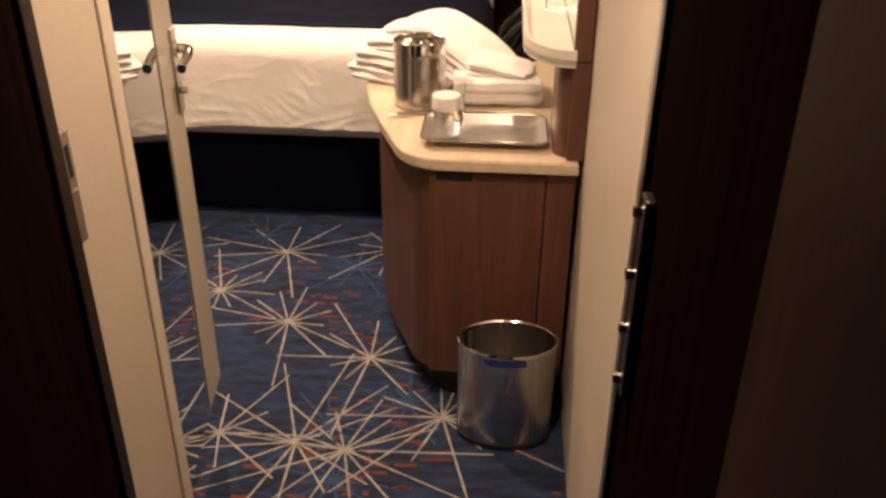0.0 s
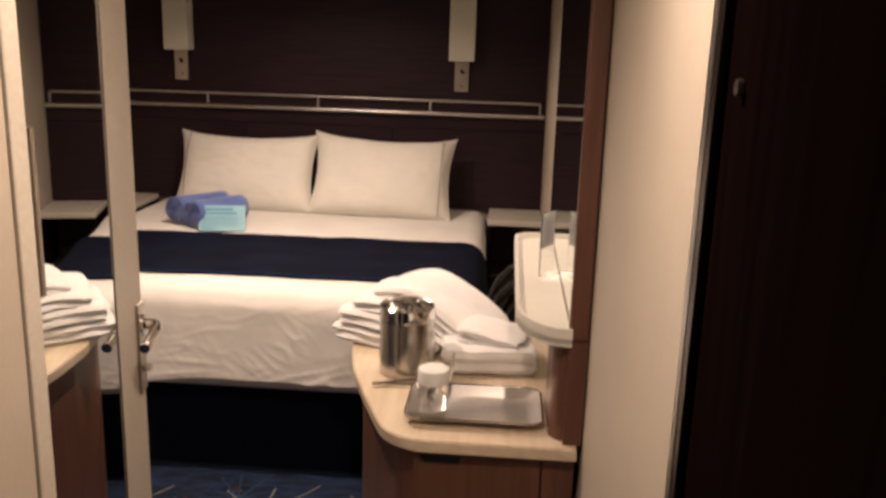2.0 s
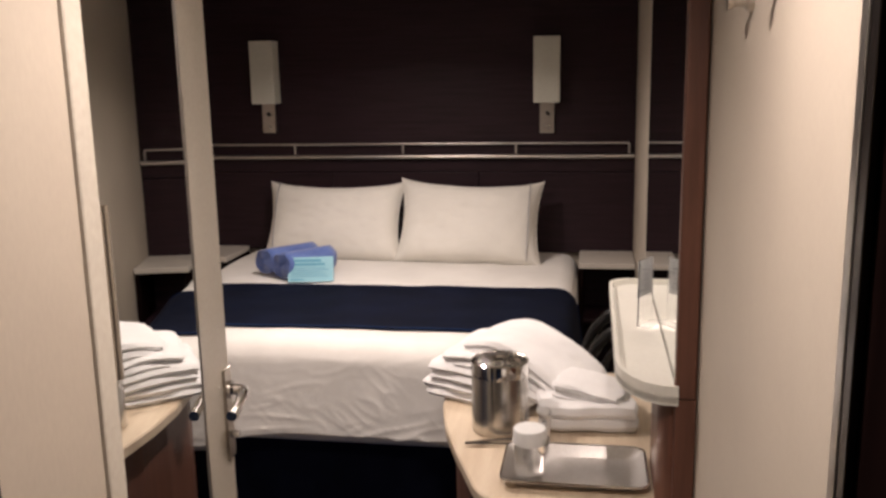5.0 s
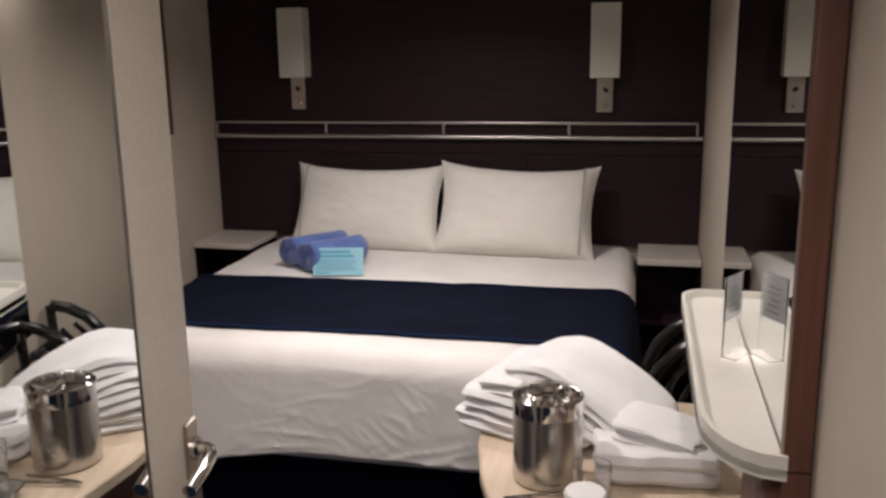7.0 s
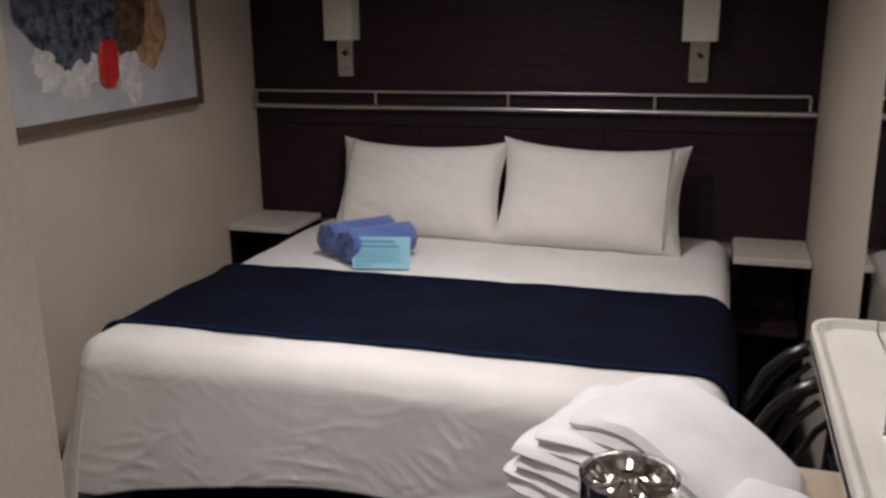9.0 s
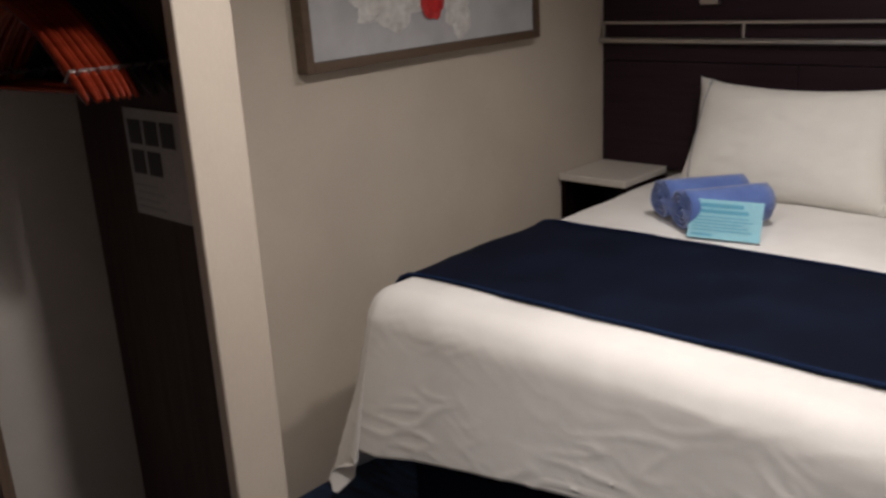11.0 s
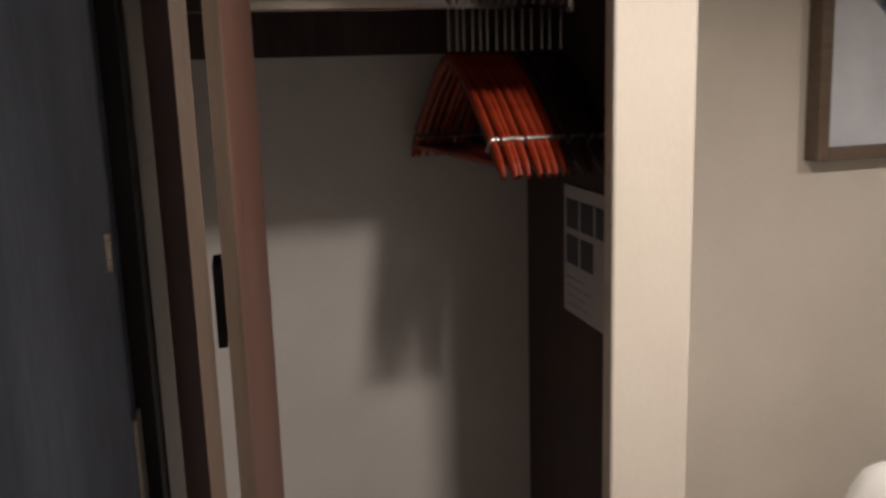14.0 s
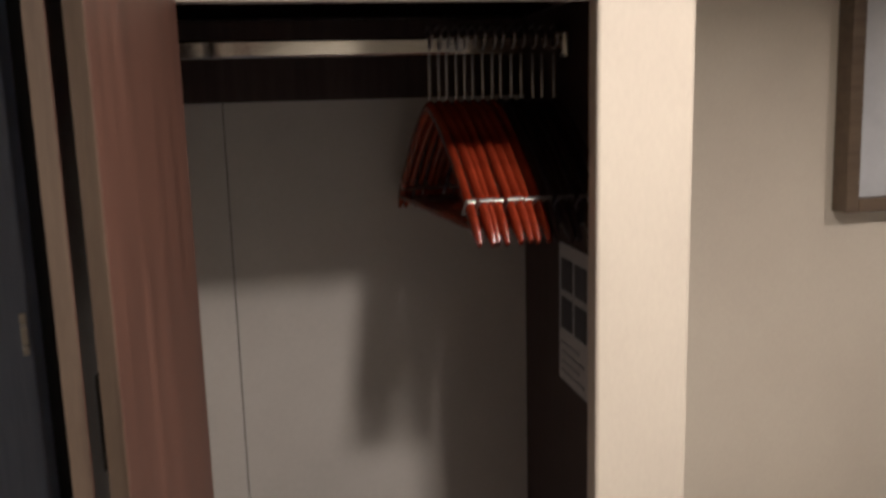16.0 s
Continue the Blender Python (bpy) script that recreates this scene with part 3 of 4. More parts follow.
def wall_column():
    c = tagged(empty("wall_column", 0, 0, 0), "walnut laminate column beside the mirror", "column")
    lower = [(XR - 0.003, 1.375), (1.090, 1.375)] + arc(1.090, 1.415, 0.04, 270, 180, 8) + [(1.05, 1.56), (XR - 0.003, 1.56)]
    part("lower_post", extrude(lower, 0.756, 0.974), WALNUT, c)
    part("upper_strip", box(1.078, XR - 0.003, 1.358, 1.39, 0.986, CEIL - 0.004, 0.004), WALNUT, c)
    part("strip_foot", box(1.079, XR - 0.003, 1.358, 1.373, 0.757, 0.985), WALNUT, c)
    return c


wall_column()


def wall_mirror():
    m = tagged(empty("wall_mirror", 0, 0, 0), "tall frameless wall mirror above the dressing table", "mirror")
    part("backing", box(1.092, XR - 0.002, 1.393, 2.45, 0.80, CEIL - 0.02), DARK_METAL, m)
    part("glass", box(1.085, 1.090, 1.392, 2.45, 0.80, CEIL - 0.02), MIRROR, m, "silvered mirror glass")
    return m


wall_mirror()


def shelf():
    s = tagged(empty("wall_shelf", 0, 0, 0), "white plastic half-round tray shelf against the mirror", "shelf")
    y0, y1, x0, xm, r = 1.352, 2.25, 0.970, 1.084, 0.09
    out = [(xm, y0)] + [(xm - (xm - x0) * math.sin(radians(a)) ** 0.9, y0 + 0.17 * (1 - math.cos(radians(a)))) for a in range(15, 91, 15)]
    out += [(x0 + 0.6 * r * (1 - math.cos(radians(a))), y1 - 0.7 * r + 0.7 * r * math.sin(radians(a))) for a in range(0, 91, 15)] + [(xm, y1)]
    part("base", extrude(out, 0.975, 0.997, 0.004), WHITE_PLASTIC, s)
    rim = bmesh.new()
    inner = [(max(x, 0) + (0.011 if x < xm - 0.001 else 0), y + (0.011 if y < 1.7 else -0.011)) for x, y in out]
    rows = []
    for (x, y), (a, b) in zip(out, inner):
        rows.append([rim.verts.new(p) for p in ((x, y, 0.975), (x, y, 1.013), (x * 0.3 + a * 0.7, y * 0.3 + b * 0.7, 1.013), (a, b, 0.996))])
    for p, q in zip(rows, rows[1:]):
        for k in range(3):
            rim.faces.new((p[k], p[k + 1], q[k + 1], q[k]))
    part("rim", rim, WHITE_PLASTIC, s, "raised white rim", smooth=True)
    part("bracket", box(1.03, 1.084, 1.58, 1.62, 0.94, 0.975, 0.004), WHITE_PLASTIC, s)
    part("bracket", box(1.03, 1.084, 2.00, 2.06, 0.94, 0.975, 0.004), WHITE_PLASTIC, s)
    return s


shelf()


def sign_holder():
    s = tagged(empty("sign_holder", 1.035, 1.92, 0.998, 0), "clear acrylic stand holding a white card", "sign stand")
    part("stand", box(-0.037, 0.037, -0.004, -0.001, 0.0, 0.160, 0.0008), CLEAR, s, "clear acrylic upright")
    part("foot", extrude([(-0.037, -0.032), (0.037, -0.032), (0.037, 0.0), (-0.037, 0.0)], 0.0, 0.002), CLEAR, s, "clear acrylic foot")
    part("card", box(-0.035, 0.035, 0.0, 0.0012, 0.070, 0.158), WHITE_CARD, s)
    for i in range(5):
        part("text_line", box(-0.018, 0.020 - 0.006 * (i % 3), -0.0052, -0.0044, 0.086 + 0.012 * i, 0.088 + 0.012 * i), GREY_INK, s)
    for ob in s.children:
        ob.visible_shadow = ob.name.startswith("card")
    s.matrix_basis = pose(1.046, 1.83, 1.0, 0, 0, 60)
    return s


sign_holder()


def ice_bucket():
    b = tagged(empty("ice_bucket", 0.706, 1.725, 0.756), "polished steel ice bucket with a recessed lid", "ice bucket")
    r, h = 0.068, 0.176
    part("body", lathe([(0.0, 0.0), (r - 0.004, 0.0), (r, 0.004), (r, h - 0.004), (r - 0.002, h), (r - 0.006, h - 0.002), (r - 0.007, h - 0.03)], 48), STEEL, b, smooth=True)
    part("rim", lathe([(r + 0.0006, h - 0.034), (r + 0.0012, h - 0.030), (r + 0.0012, h - 0.002), (r - 0.003, h + 0.001)], 48), CHROME, b, "polished steel rim", smooth=True)
    part("lid", lathe([(r - 0.007, h - 0.012), (r - 0.014, h - 0.022), (0.030, h - 0.024), (0.014, h - 0.014), (0.012, h - 0.002), (0.0, h)], 48), CHROME, b, "polished steel lid with a knob", smooth=True)
    for k in range(5):
        a = 2 * math.pi * k / 5
        part("lid_rib", tube([(0.012 * math.cos(a), 0.012 * math.sin(a), h - 0.006), (0.035 * math.cos(a), 0.035 * math.sin(a), h - 0.014), ((r - 0.009) * math.cos(a), (r - 0.009) * math.sin(a), h - 0.007)], 0.004, 8), CHROME, b, smooth=True)
    return b


ice_bucket()
tongs = tagged(empty("ice_tongs", 0.70, 1.625, 0.757, 12), "steel ice tongs lying on the worktop", "tongs")
for s in (-1, 1):
    part("arm", tube([(-0.065, 0, 0.006), (0.0, s * 0.009, 0.006), (0.065, s * 0.014, 0.005)], 0.0035, 8), CHROME, tongs, smooth=True)


def tray():
    t = tagged(empty("serving_tray", 0.888, 1.505, 0.756), "polished steel tray on the worktop", "tray")

    def ring(hx, hy, r, z):
        return [(sx * (hx - r) + r * math.cos(radians(a)), sy * (hy - r) + r * math.sin(radians(a)), z) for sx, sy, a0 in ((1, 1, 0), (-1, 1, 90), (-1, -1, 180), (1, -1, 270)) for a in range(a0, a0 + 91, 30)]
    bm = bmesh.new()
    rings = [[bm.verts.new(p) for p in ring(*q)] for q in ((0.122, 0.076, 0.016, 0.0), (0.147, 0.096, 0.024, 0.020), (0.152, 0.101, 0.026, 0.021), (0.146, 0.095, 0.022, 0.018), (0.120, 0.074, 0.014, 0.003))]
    for a, b in zip(rings, rings[1:]):
        for i in range(len(a)):
            j = (i + 1) % len(a)
            bm.faces.new((a[i], a[j], b[j], b[i]))
    bm.faces.new(rings[-1])
    bm.faces.new(rings[0])
    part("pan", bm, ALU, t, smooth=True)
    edge = ring(0.151, 0.100, 0.025, 0.0205)
    part("rolled_edge", tube(edge + edge[:1], 0.0028, 8), CHROME, t, "polished rolled edge", smooth=True)
    return t


tray()


def tumbler(x, y):
    g = tagged(empty("drinking_glass", x, y, 0.762), "upturned drinking glass with a white paper cap", "glass")
    part("bowl", lathe([(0.031, 0.0), (0.034, 0.095), (0.033, 0.100), (0.0, 0.100), (0.0, 0.093), (0.030, 0.090), (0.029, 0.0), (0.031, 0.0)], 32), GLASS, g, smooth=True)
    part("paper_cap", lathe([(0.0352, 0.072), (0.0356, 0.100), (0.033, 0.104), (0.0, 0.105)], 32), WHITE_CARD, g, "white pleated paper cap", smooth=True)
    return g


tumbler(0.795, 1.475)


def upright_glass(x, y):
    g = tagged(empty("drinking_glass", x, y, 0.757), "clear drinking glass standing on the worktop", "glass")
    part("bowl", lathe([(0.0, 0.0), (0.028, 0.0), (0.030, 0.004), (0.035, 0.100), (0.0335, 0.100), (0.0285, 0.008), (0.0, 0.008)], 32), GLASS, g, smooth=True)
    return g


upright_glass(0.800, 1.590)


def folded_towel(name, w, d, t, layers, seed, sag=0.0, label=""):
    """A towel folded into layers; its right end sags by the given height."""
    thing = tagged(empty(name, 0, 0, 0), label or "folded white terry towel stacked on the worktop", "towel", "white towels on the worktop")
    nu, nv = 44, 30
    step = t / layers
    for k in range(layers):
        z0, z1 = k * step, (k + 1) * step

        def at(u, v, side, k=k, z0=z0, z1=z1):
            a, b = 2 * u - 1, 2 * v - 1
            e = (max(0, 1 - a ** 14) * max(0, 1 - b ** 14)) ** 0.40
            inset = 0.007 * noise.noise((k * 3.1 + seed, a * 1.5, b * 1.5))
            # rounded corners
            x = a * math.sqrt(1 - 0.12 * b ** 6) * (w / 2 + inset) + 0.007 * noise.noise((seed, k, b * 2)) - 0.006 * (k % 2)
            y = b * math.sqrt(1 - 0.12 * a ** 6) * (d / 2 + inset) + 0.006 * noise.noise((k, seed, a * 2)) + 0.004 * (k % 2)
            z = (z0 + z1) / 2 + side * (z1 - z0) * 0.53 * e
            z += 0.007 * fbm(x * 6 + seed, y * 6, k * 0.3) * e + 0.002 * noise.noise((x * 26, y * 26, seed)) * e
            z -= sag * max(0, (a + 0.45) / 1.45) ** 1.6 + 0.4 * sag * max(0, -a - 0.55) ** 1.5
            return (x, y, z)
        bm = bmesh.new()
        for side in (1, -1):
            g = [[bm.verts.new(at(i / nu, j / nv, side)) for j in range(nv + 1)] for i in range(nu + 1)]
            for i in range(nu):
                for j in range(nv):
                    bm.faces.new((g[i][j], g[i + 1][j], g[i + 1][j + 1], g[i][j + 1]))
        bmesh.ops.remove_doubles(bm, verts=bm.verts[:], dist=0.0004)
        part("fold", bm, TERRY, thing, smooth=True)
    return thing


folded_towel("bath_towel", 0.30, 0.26, 0.046, 2, 1.0, 0.006).matrix_basis = pose(0.655, 1.985, 0.758, 0, 0, -22)
folded_towel("bath_towel", 0.31, 0.26, 0.046, 2, 4.0, 0.034).matrix_basis = pose(0.672, 1.985, 0.803, 0, 0, -20)
folded_towel("bath_towel", 0.32, 0.26, 0.042, 2, 7.0, 0.080).matrix_basis = pose(0.712, 1.985, 0.844, 0, 0, -18)
folded_towel("bath_towel", 0.335, 0.25, 0.046, 2, 15.0, 0.108, "thick white terry towel folded over the pile").matrix_basis = pose(0.778, 1.975, 0.872, 0, 0, -24)
folded_towel("hand_towel", 0.24, 0.19, 0.062, 2, 10.0).matrix_basis = pose(0.915, 1.805, 0.757, 0, 0, 6)
folded_towel("face_cloth", 0.17, 0.14, 0.036, 3, 13.0, 0.012).matrix_basis = pose(0.922, 1.822, 0.818, 0, 3, -16)


def waste_bin():
    b = tagged(empty("waste_bin", 0.966, 1.262, FLOOR + 0.004), "oval brushed steel waste bin standing on the carpet", "waste bin")
    r, h, flat = 0.121, 0.285, 0.66

    def oval(profile):
        bm = lathe(profile, 64)
        bmesh.ops.scale(bm, vec=(1, flat, 1), verts=bm.verts[:])
        return bm
    part("body", oval([(0.0, 0.006), (r - 0.008, 0.006), (r - 0.005, 0.012), (r - 0.002, 0.02), (r, h - 0.006), (r - 0.003, h - 0.006), (r - 0.006, 0.02), (0.0, 0.016)]), STEEL, b, smooth=True)
    part("rim", oval([(r + 0.0005, h - 0.012), (r + 0.003, h - 0.009), (r + 0.003, h - 0.002), (r, h + 0.001), (r - 0.005, h - 0.002), (r - 0.0055, h - 0.010)]), CHROME, b, "polished steel rim", smooth=True)
    part("foot_ring", oval([(r - 0.012, 0.0), (r - 0.001, 0.0), (r + 0.001, 0.006), (r + 0.001, 0.013), (r - 0.002, 0.014)]), RUBBER, b, "black rubber foot ring", smooth=True)
    bm = bmesh.new()
    a0, a1 = 243, 292
    for i in range(12):
        p = [radians(a0 + (a1 - a0) * (i + k) / 12) for k in (0, 1)]
        bm.faces.new([bm.verts.new(((r + 0.0012) * math.cos(a), flat * (r + 0.0016) * math.sin(a), z)) for a, z in ((p[0], h - 0.030), (p[1], h - 0.030), (p[1], h - 0.014), (p[0], h - 0.014))])
    part("label", bm, BLUE_LABEL, b, "blue enamel label band")
    return b


waste_bin()


def chair():
    c = tagged(empty("armchair", 0.965, 2.45, 0), "black lacquered chair tucked beside the bed", "chair")
    part("seat", box(-0.07, 0.13, -0.04, 0.13, 0.40, 0.46, 0.02, 3), BLACK_CLOTH, c, smooth=True)
    bow = [(-0.095, 0.40), (-0.095, 0.52), (-0.085, 0.61), (-0.065, 0.685), (-0.030, 0.755), (0.015, 0.805), (0.07, 0.835), (0.12, 0.845)]
    for y in (-0.06, 0.15):
        part("arm", tube([(x, y, z) for x, z in bow], 0.017, 12), BLACK, c, "curved black lacquered arm", smooth=True)
        part("leg", tube([(-0.085, y, FLOOR), (-0.092, y, 0.22), (-0.095, y, 0.41)], 0.014, 10), BLACK, c, smooth=True)
        part("leg", tube([(0.125, y, FLOOR), (0.11, y, 0.4), (0.125, y, 0.845)], 0.014, 10), BLACK, c, smooth=True)
        for k in (1, 2):
            part("side_slat", tube([(x + 0.042 * k, y, z - 0.018 * k) for x, z in bow[1:6]], 0.008, 8), BLACK, c, smooth=True)
    for k in range(3):
        part("back_slat", tube([(0.118, -0.06, 0.58 + 0.08 * k), (0.118, 0.15, 0.58 + 0.08 * k)], 0.010, 8), BLACK, c, smooth=True)
    return c


chair()


# ---- mirrored bathroom door ----
def bathroom_door():
    length, bottom, height = 0.612, 0.245, 1.955
    edge = length - 0.154
    d = tagged(empty("bathroom_door", 0, 0, 0), "narrow cream door standing open with a full-length mirror", "door")
    # local x runs from the hinges to the latch, local -y is the mirrored face
    part("leaf", box(0.0, length, 0.0, 0.038, bottom, height, 0.003), CREAM_PAINT, d)
    part("mirror_glass", box(0.014, edge - 0.006, -0.004, -0.0005, bottom + 0.006, height - 0.02), MIRROR, d, "silvered mirror glass")
    part("mirror_edge", box(0.004, 0.013, -0.007, -0.0005, bottom + 0.006, height - 0.015, 0.001), ALU, d, "thin aluminium mirror edge")
    part("mirror_edge", box(edge - 0.005, edge, -0.006, -0.0005, bottom + 0.006, height - 0.015, 0.001), ALU, d, "thin aluminium mirror edge")
    plate = part("handle_plate", box(length - 0.044, length - 0.006, -0.006, -0.0005, 0.925, 1.095, 0.002), NICKEL, d, "satin nickel handle plate")
    part("lever", tube([(length - 0.025, -0.005, 1.055), (length - 0.025, -0.024, 1.055), (length - 0.029, -0.032, 1.054), (length - 0.040, -0.036, 1.053), (length - 0.080, -0.038, 1.048), (length - 0.120, -0.036, 1.042)], 0.0095, 14), CHROME, plate, "polished lever handle", smooth=True)
    part("rose", tube([(length - 0.025, -0.005, 1.055), (length - 0.025, -0.012, 1.055)], 0.016, 20), CHROME, plate, smooth=True)
    part("thumb_turn", tube([(length - 0.025, -0.005, 0.970), (length - 0.025, -0.020, 0.970)], 0.007, 12), CHROME, plate, smooth=True)
    d.matrix_basis = pose(0.3513, 0.5526, 0.0, 0, 0, 97.3)
    return d


bathroom_door()
setting("door_frame_bathroom", box(HALL - 0.075, HALL - 0.012, 0.461, 0.492, 0, CEIL, 0.003), CREAM_PAINT, "cream painted bathroom door jamb", "door frame")
for z in (0.30, 1.345, 1.735):
    knuckle = tagged(empty("door_hinge", HALL - 0.016, 0.498, z), "satin nickel hinge on the bathroom door jamb", "hinge", "hinges on the bathroom jamb")
    part("leaf_plate", box(-0.020, 0.003, -0.005, 0.0, 0.0, 0.135, 0.001), NICKEL, knuckle)
    part("pin", tube([(0.004, 0.0, -0.035), (0.004, 0.0, 0.138)], 0.0055, 12), NICKEL, knuckle, smooth=True)
setting("trim_hall_corner", box(HALL - 0.011, HALL + 0.004, 0.440, 0.470, 0, CEIL - 0.003, 0.003), CREAM_PAINT, "cream painted wall edge trim", "trim")


def thermostat():
    t = tagged(empty("thermostat", HALL, 0.293, 1.614), "silver plastic wall thermostat with a small display", "thermostat")
    part("case", box(0.0, 0.014, -0.006, 0.026, 0.0, 0.064, 0.004, 3), ALU, t, smooth=True)
    part("display", box(0.0142, 0.0150, 0.004, 0.017, 0.034, 0.052), RUBBER, t, "dark display")
    for i in range(3):
        part("text_line", box(0.0142, 0.0150, 0.000, 0.020, 0.010 + 0.007 * i, 0.0125 + 0.008 * i), GREY_INK, t)
    return t


thermostat()


def card_switch():
    c = tagged(empty("card_switch", HALL, 0.291, 1.075), "silver key card switch with a grey holder on the wall", "switch")
    part("holder", box(0.0, 0.008, -0.004, 0.022, 0.0, 0.062, 0.002), NICKEL, c, "satin nickel lower half")
    part("upper_case", box(0.0, 0.011, -0.005, 0.018, 0.066, 0.130, 0.002), ALU, c)
    part("slot", box(0.0112, 0.0120, 0.003, 0.010, 0.080, 0.116), RUBBER, c, "dark card slot")
    return c


card_switch()


def coat_hook():
    h = tagged(empty("coat_hook", 0, 0, 0), "small satin nickel coat hook on the wall", "hook", "coat hooks on the wall")
    part("base", lathe([(0.012, 0.0), (0.012, 0.008), (0.008, 0.012), (0.0, 0.012)], 20), NICKEL, h, smooth=True, at=pose(0, 0, 0, 0, -90, 0))
    part("peg", lathe([(0.006, 0.010), (0.0055, 0.024), (0.009, 0.028), (0.010, 0.033), (0.0, 0.035)], 20), NICKEL, h, smooth=True, at=pose(0, 0, 0, 0, -90, 0))
    return h


hook = coat_hook()
hook.matrix_basis = pose(XR, 0.816, 1.690)
copy_thing(hook, pose(XR, 0.969, 1.684))


def entry_door():
    d = tagged(empty("entry_door", 0, 0, 0), "dark veneered cabin entry door standing open along the wall", "door")
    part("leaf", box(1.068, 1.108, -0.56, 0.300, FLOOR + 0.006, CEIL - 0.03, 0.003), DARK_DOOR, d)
    part("edge_strip", box(1.064, 1.0675, 0.272, 0.286, FLOOR + 0.006, CEIL - 0.03, 0.001), ALU, d, "thin metal seal along the door edge")
    part("edge_strip", box(1.062, 1.0675, 0.246, 0.260, FLOOR + 0.006, CEIL - 0.03, 0.001), DARK_METAL, d, "dark metal seal along the door edge")
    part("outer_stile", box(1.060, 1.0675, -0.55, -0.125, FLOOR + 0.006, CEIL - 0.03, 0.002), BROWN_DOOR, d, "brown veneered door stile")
    lock = part("lock_plate", box(1.058, 1.0675, 0.195, 0.220, 0.98, 1.20, 0.002), DARK_METAL, d, "dark metal lock plate")
    for z in (1.0, 1.06, 1.12, 1.185):
        part("bolt", tube([(1.058, 0.207, z), (1.050, 0.207, z)], 0.006, 10), CHROME, lock, smooth=True)
    part("peephole", tube([(1.0675, 0.205, 1.559), (1.064, 0.205, 1.559)], 0.005, 12), NICKEL, d, smooth=True)
    return d


entry_door()


# ---- closet ----
CX, CY0, CY1, CYI = -0.540, 1.275, 1.812, 1.905
setting("wall_closet_stile", box(CX - 0.03, CX, CY1, 1.923, 0, CEIL, 0.004), CREAM, "cream front stile of the closet")
setting("wall_closet_end", box(XL + 0.002, CX - 0.031, CYI, 1.921, 0, CEIL), CREAM, "cream end panel of the closet")
setting("wall_closet_side", box(XL + 0.014, CX - 0.13, CY0 - 0.03, CY0, 0, CEIL), CLOSET_WALL, "pale laminate side of the closet")
# side face coloured dark for the shade behind the front stile
setting("wall_closet_liner", box(XL + 0.014, CX - 0.033, CYI - 0.011, CYI - 0.001, 0, 1.598), LINER, "laminate side of the closet, darkened for shade")
setting("wall_closet_header", box(CX - 0.03, CX - 0.001, 1.385, CY1 - 0.001, 1.570, CEIL), CREAM, "cream header above the closet opening")
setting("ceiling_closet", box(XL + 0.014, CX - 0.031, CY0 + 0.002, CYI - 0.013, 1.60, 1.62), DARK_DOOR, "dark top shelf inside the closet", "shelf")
# dark strip added along the back, just below the top shelf
setting("trim_closet_dark_strip", box(XL + 0.0125, XL + 0.024, CY0 + 0.002, CYI - 0.013, 1.470, 1.598, 0.001), LINER, "dark strip under the closet shelf", "trim")
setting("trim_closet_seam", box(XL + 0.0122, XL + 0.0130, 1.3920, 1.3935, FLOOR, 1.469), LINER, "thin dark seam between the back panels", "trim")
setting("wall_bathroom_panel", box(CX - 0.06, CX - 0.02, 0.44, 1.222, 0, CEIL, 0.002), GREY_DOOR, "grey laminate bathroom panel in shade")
setting("trim_panel_edge", box(CX - 0.06, CX - 0.016, 1.223, 1.227, 0, 1.05, 0.001), CREAM_PAINT, "pale edge trim of the bathroom panel", "trim")
setting("trim_panel_gap", box(CX - 0.125, CX - 0.065, 1.210, CY0 - 0.032, 0, CEIL - 0.002), RUBBER, "black gap seal beside the closet", "trim")
strike = tagged(empty("strike_plate", CX - 0.02, 1.217, 1.25), "small chrome strike plate on the panel edge", "strike plate")
part("plate", box(-0.0, 0.003, -0.004, 0.003, -0.022, 0.022, 0.001), NICKEL, strike)
part("stud", tube([(0.003, 0.0, 0.010), (0.006, 0.0, 0.010)], 0.003, 10), CHROME, strike, smooth=True)
part("stud", tube([(0.003, 0.0, -0.012), (0.006, 0.0, -0.012)], 0.003, 10), CHROME, strike, smooth=True)


def bifold_door():
    d = tagged(empty("closet_door", 0, 0, 0), "walnut bifold closet door folded open", "door")
    # two leaves folded into a narrow wedge, the outer edges towards the room
    for x, y, turn in ((-0.272, 1.3255, 9.0), (-0.272, 1.3505, -6.5)):
        leaf = part("leaf", box(-0.275, 0.0, -0.007, 0.007, FLOOR + 0.012, 1.96, 0.0015), CLOSET_WALNUT, d, at=pose(x, y, 0, 0, 0, turn))
        part("edge_band", box(0.0003, 0.0018, -0.0065, 0.0065, FLOOR + 0.012, 1.96), BAND, leaf, "grey-brown edge band")
    for z in (0.35, 1.205, 1.75):
        part("hinge", box(-0.345, -0.300, 1.3345, 1.3425, z, z + 0.075, 0.001), RUBBER, d, "dark folding hinge")
    return d


BAND = wood("edge_band_laminate", (0.085, 0.058, 0.040), (0.15, 0.105, 0.072), "z", 12, 0.5)
bifold_door()


def clothes_rail():
    r = tagged(empty("clothes_rail", 0, 0, 0), "polished steel hanging rail in the closet", "rail")
    part("bar", box(-0.876, -0.864, CY0 + 0.001, CYI - 0.014, 1.529, 1.553, 0.003), CHROME, r)
    for y in (CY0 + 0.001, CYI - 0.022):
        part("socket", box(-0.882, -0.858, y, y + 0.008, 1.523, 1.559, 0.002), NICKEL, r)
    return r


clothes_rail()


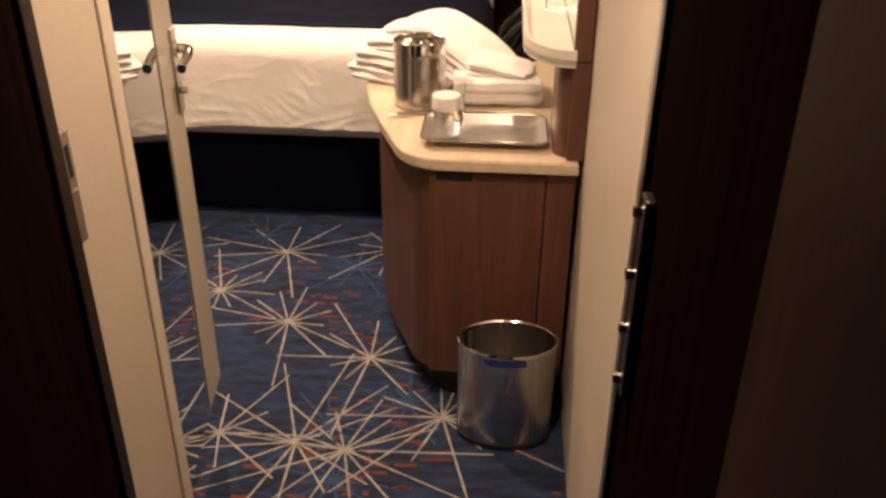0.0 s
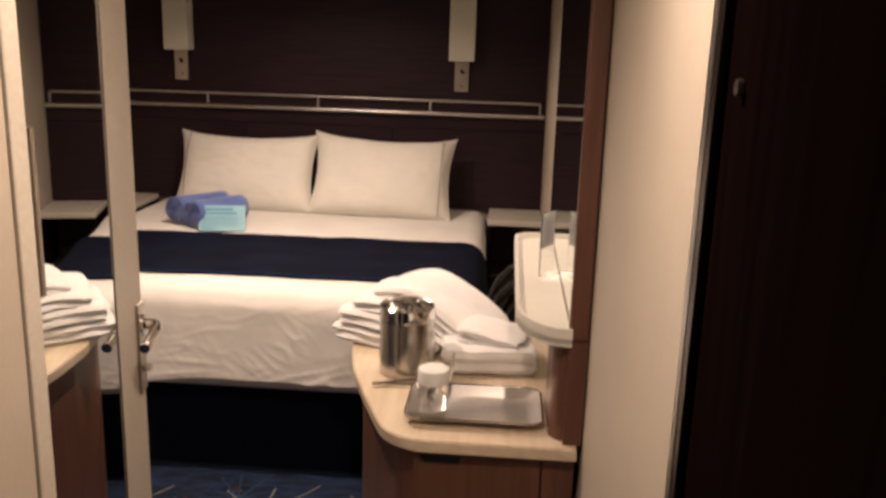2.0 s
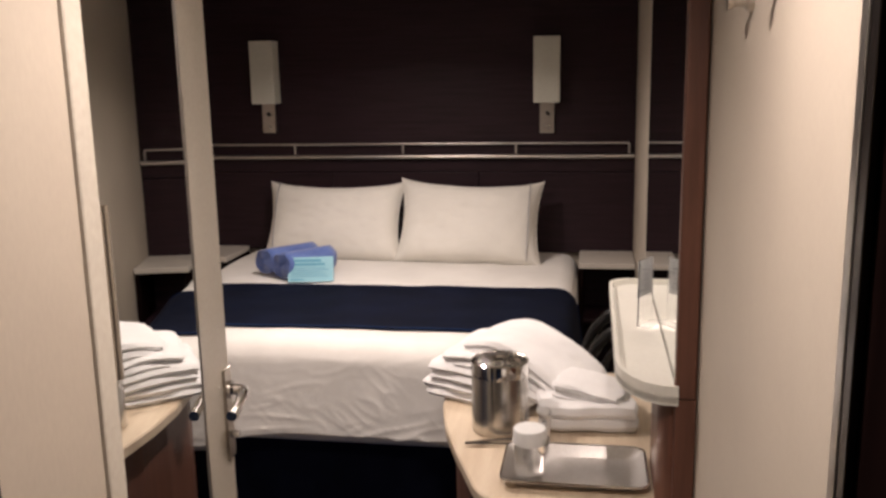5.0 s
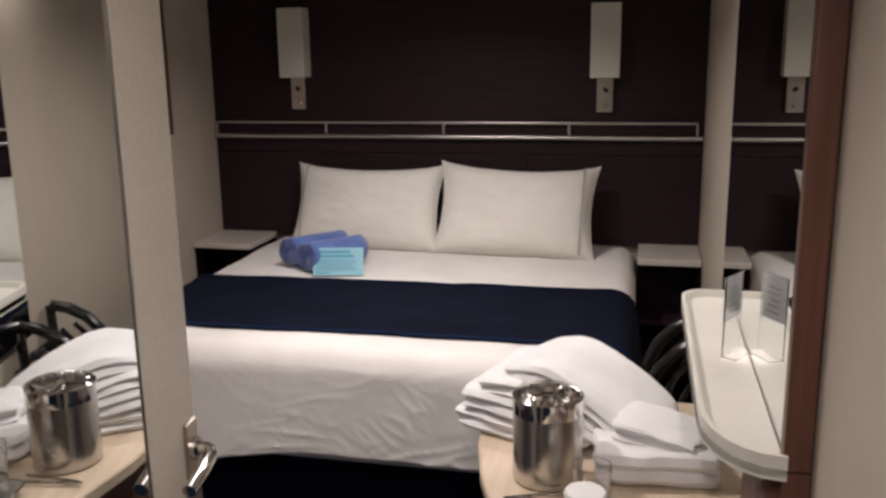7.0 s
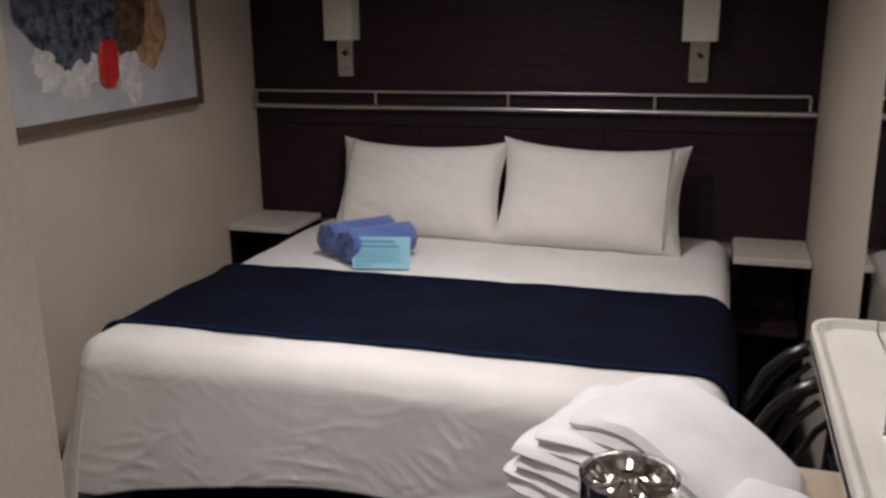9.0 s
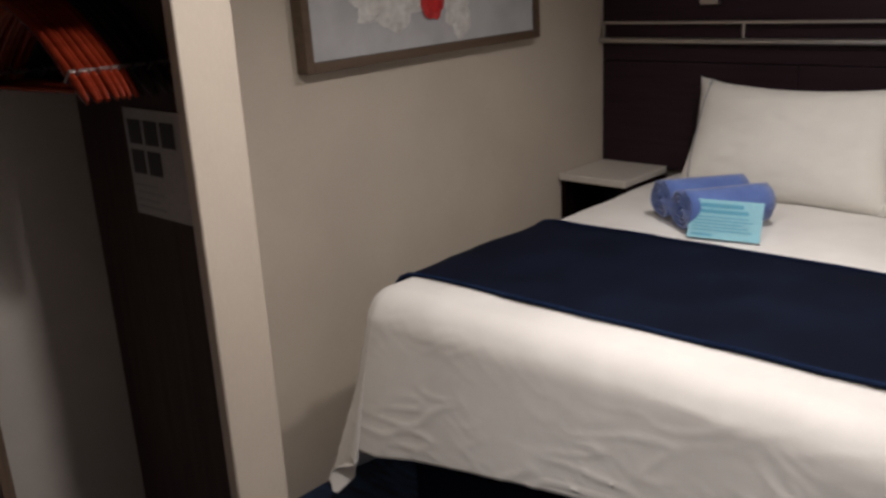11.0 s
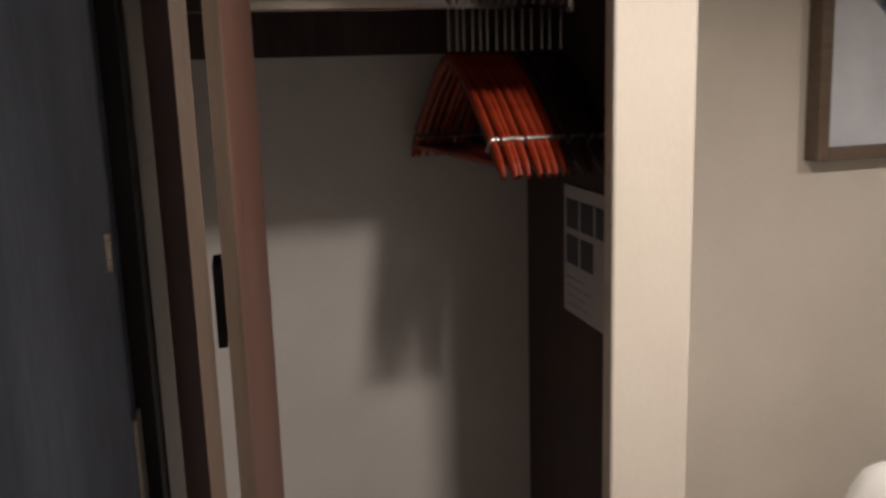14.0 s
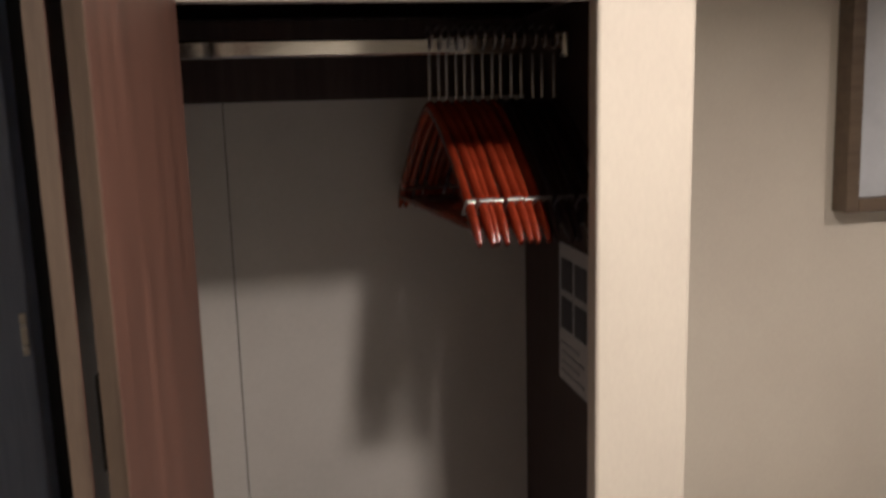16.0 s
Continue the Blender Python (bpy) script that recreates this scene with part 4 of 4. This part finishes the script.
def hanger_arm(s):
    """One shoulder of a wooden hanger, flat-sided, swelling and rounded off at its end."""
    bm = bmesh.new()
    rings, n = [], 14
    for k in range(17):
        u = k / 16
        x, z = s * 0.208 * u, -0.100 - 0.163 * u ** 1.4
        tall = (0.0105 + 0.0015 * u) * (1.0 if k < 15 else (0.86 if k == 15 else 0.45))
        wide = 0.0060 * (1.0 if k < 15 else (0.88 if k == 15 else 0.5))
        slope = 0.163 * 1.4 * u ** 0.4 / 0.208
        c, q = 1 / math.hypot(1, slope), slope / math.hypot(1, slope)
        ring = []
        for a in range(n):
            w, h = wide * math.cos(2 * math.pi * a / n), tall * math.sin(2 * math.pi * a / n)
            ring.append(bm.verts.new((x + s * h * q, w, z + h * c)))
        rings.append(ring)
    for a, b in zip(rings, rings[1:]):
        for i in range(n):
            bm.faces.new((a[i], a[(i + 1) % n], b[(i + 1) % n], b[i]))
    bm.faces.new(rings[0])
    bm.faces.new(rings[-1])
    return bm


def hanger(material, label):
    h = tagged(empty("clothes_hanger", 0, 0, 0), label, "hanger", "wooden hangers on the closet rail")
    for s in (-1, 1):
        part("arm", hanger_arm(s), material, h, smooth=True)
        band = box(-0.0025, 0.0025, -0.0066, 0.0066, -0.0135, 0.0135, 0.001)
        part("sleeve", band, ALU, h, "thin metal band", at=pose(s * 0.168, 0, -0.221, 0, s * 45, 0))
    part("bar", tube([(-0.185, 0, -0.246), (0.185, 0, -0.246)], 0.0048, 10), material, h, "round wooden trouser bar", smooth=True)
    part("hook", tube([(0, 0, -0.105), (0, 0, -0.03)] + [(0.016 * math.sin(radians(a)), 0, -0.006 - 0.016 * math.cos(radians(a)) + 0.0) for a in range(0, 250, 25)], 0.0020, 6), HOOK_METAL, h, smooth=True)
    return h


orange = hanger(HANGER_WOOD, "orange lacquered wooden hanger with a metal hook")
orange.matrix_basis = pose(-0.87, 1.690, 1.557, 0, 0, 5.5)
for k in range(1, 8):
    copy_thing(orange, pose(-0.87 + 0.004 * math.sin(k * 2.3), 1.690 + 0.0125 * k + (0.003 if k == 7 else 0), 1.557, 0, 0, 5.5 + 1.0 * math.sin(k * 1.7)))
# these hang behind the stile, its shade put into their colour
dark = hanger(HANGER_SHADED, "wooden hanger darkened for shade, with a metal hook")
dark.matrix_basis = pose(-0.87, 1.792, 1.557, 0, 0, 4.5)
for k in range(1, 6):
    copy_thing(dark, pose(-0.87 + 0.004 * math.sin(k * 2.9), 1.792 + 0.0155 * k, 1.557, 0, 0, 4.5 + 1.0 * math.sin(k * 2.1)))


def safe_notice():
    n = tagged(empty("closet_notice", -0.905, CYI - 0.0125, 1.035), "white printed notice sheet, greyed for shade, on the closet side", "notice")
    part("board", box(0.0, 0.27, -0.003, -0.0005, 0.0, 0.215, 0.0008), SHADED_PRINT, n)
    for x, z in ((0.015, 0.145), (0.075, 0.145), (0.135, 0.145), (0.015, 0.085), (0.075, 0.085)):
        part("picture_block", box(x, x + 0.048, -0.0045, -0.0034, z, z + 0.048), CARD_DARK, n)
    for i in range(4):
        part("text_line", box(0.015, 0.115 - 0.02 * (i % 2), -0.0045, -0.0034, 0.015 + 0.015 * i, 0.018 + 0.015 * i), GREY_INK, n)
    return n


CARD_DARK = plain("dark_print", (0.05, 0.05, 0.06), 0.6)
safe_notice()


# ---- ceiling fittings ----
def downlight(x, y, size=1.0):
    d = tagged(empty("downlight", x, y, CEIL), "round recessed downlight switched on", "lamp", "downlights in the ceiling")
    part("ring", lathe([(0.062 * size, -0.001), (0.066 * size, -0.004), (0.062 * size, -0.008), (0.052 * size, -0.006), (0.050 * size, -0.001)], 36), WHITE_PLASTIC, d, smooth=True)
    part("diffuser", lathe([(0.050 * size, -0.003), (0.0, -0.0035)], 36), GLOW, d, "glowing diffuser")
    return d


for lx, ly in DOWNLIGHTS:
    downlight(lx, ly, 0.55 if lx > 1.0 else 1.1)


def sprinkler(x, y):
    s = tagged(empty("ceiling_sprinkler", x, y, CEIL), "small white ceiling sprinkler head", "sprinkler")
    part("base", lathe([(0.035, -0.001), (0.032, -0.010), (0.014, -0.014), (0.0, -0.014)], 28), WHITE_PLASTIC, s, smooth=True)
    part("stem", lathe([(0.008, -0.014), (0.007, -0.032), (0.016, -0.034), (0.016, -0.037), (0.0, -0.038)], 20), NICKEL, s, smooth=True)
    return s


sprinkler(0.60, 1.93)
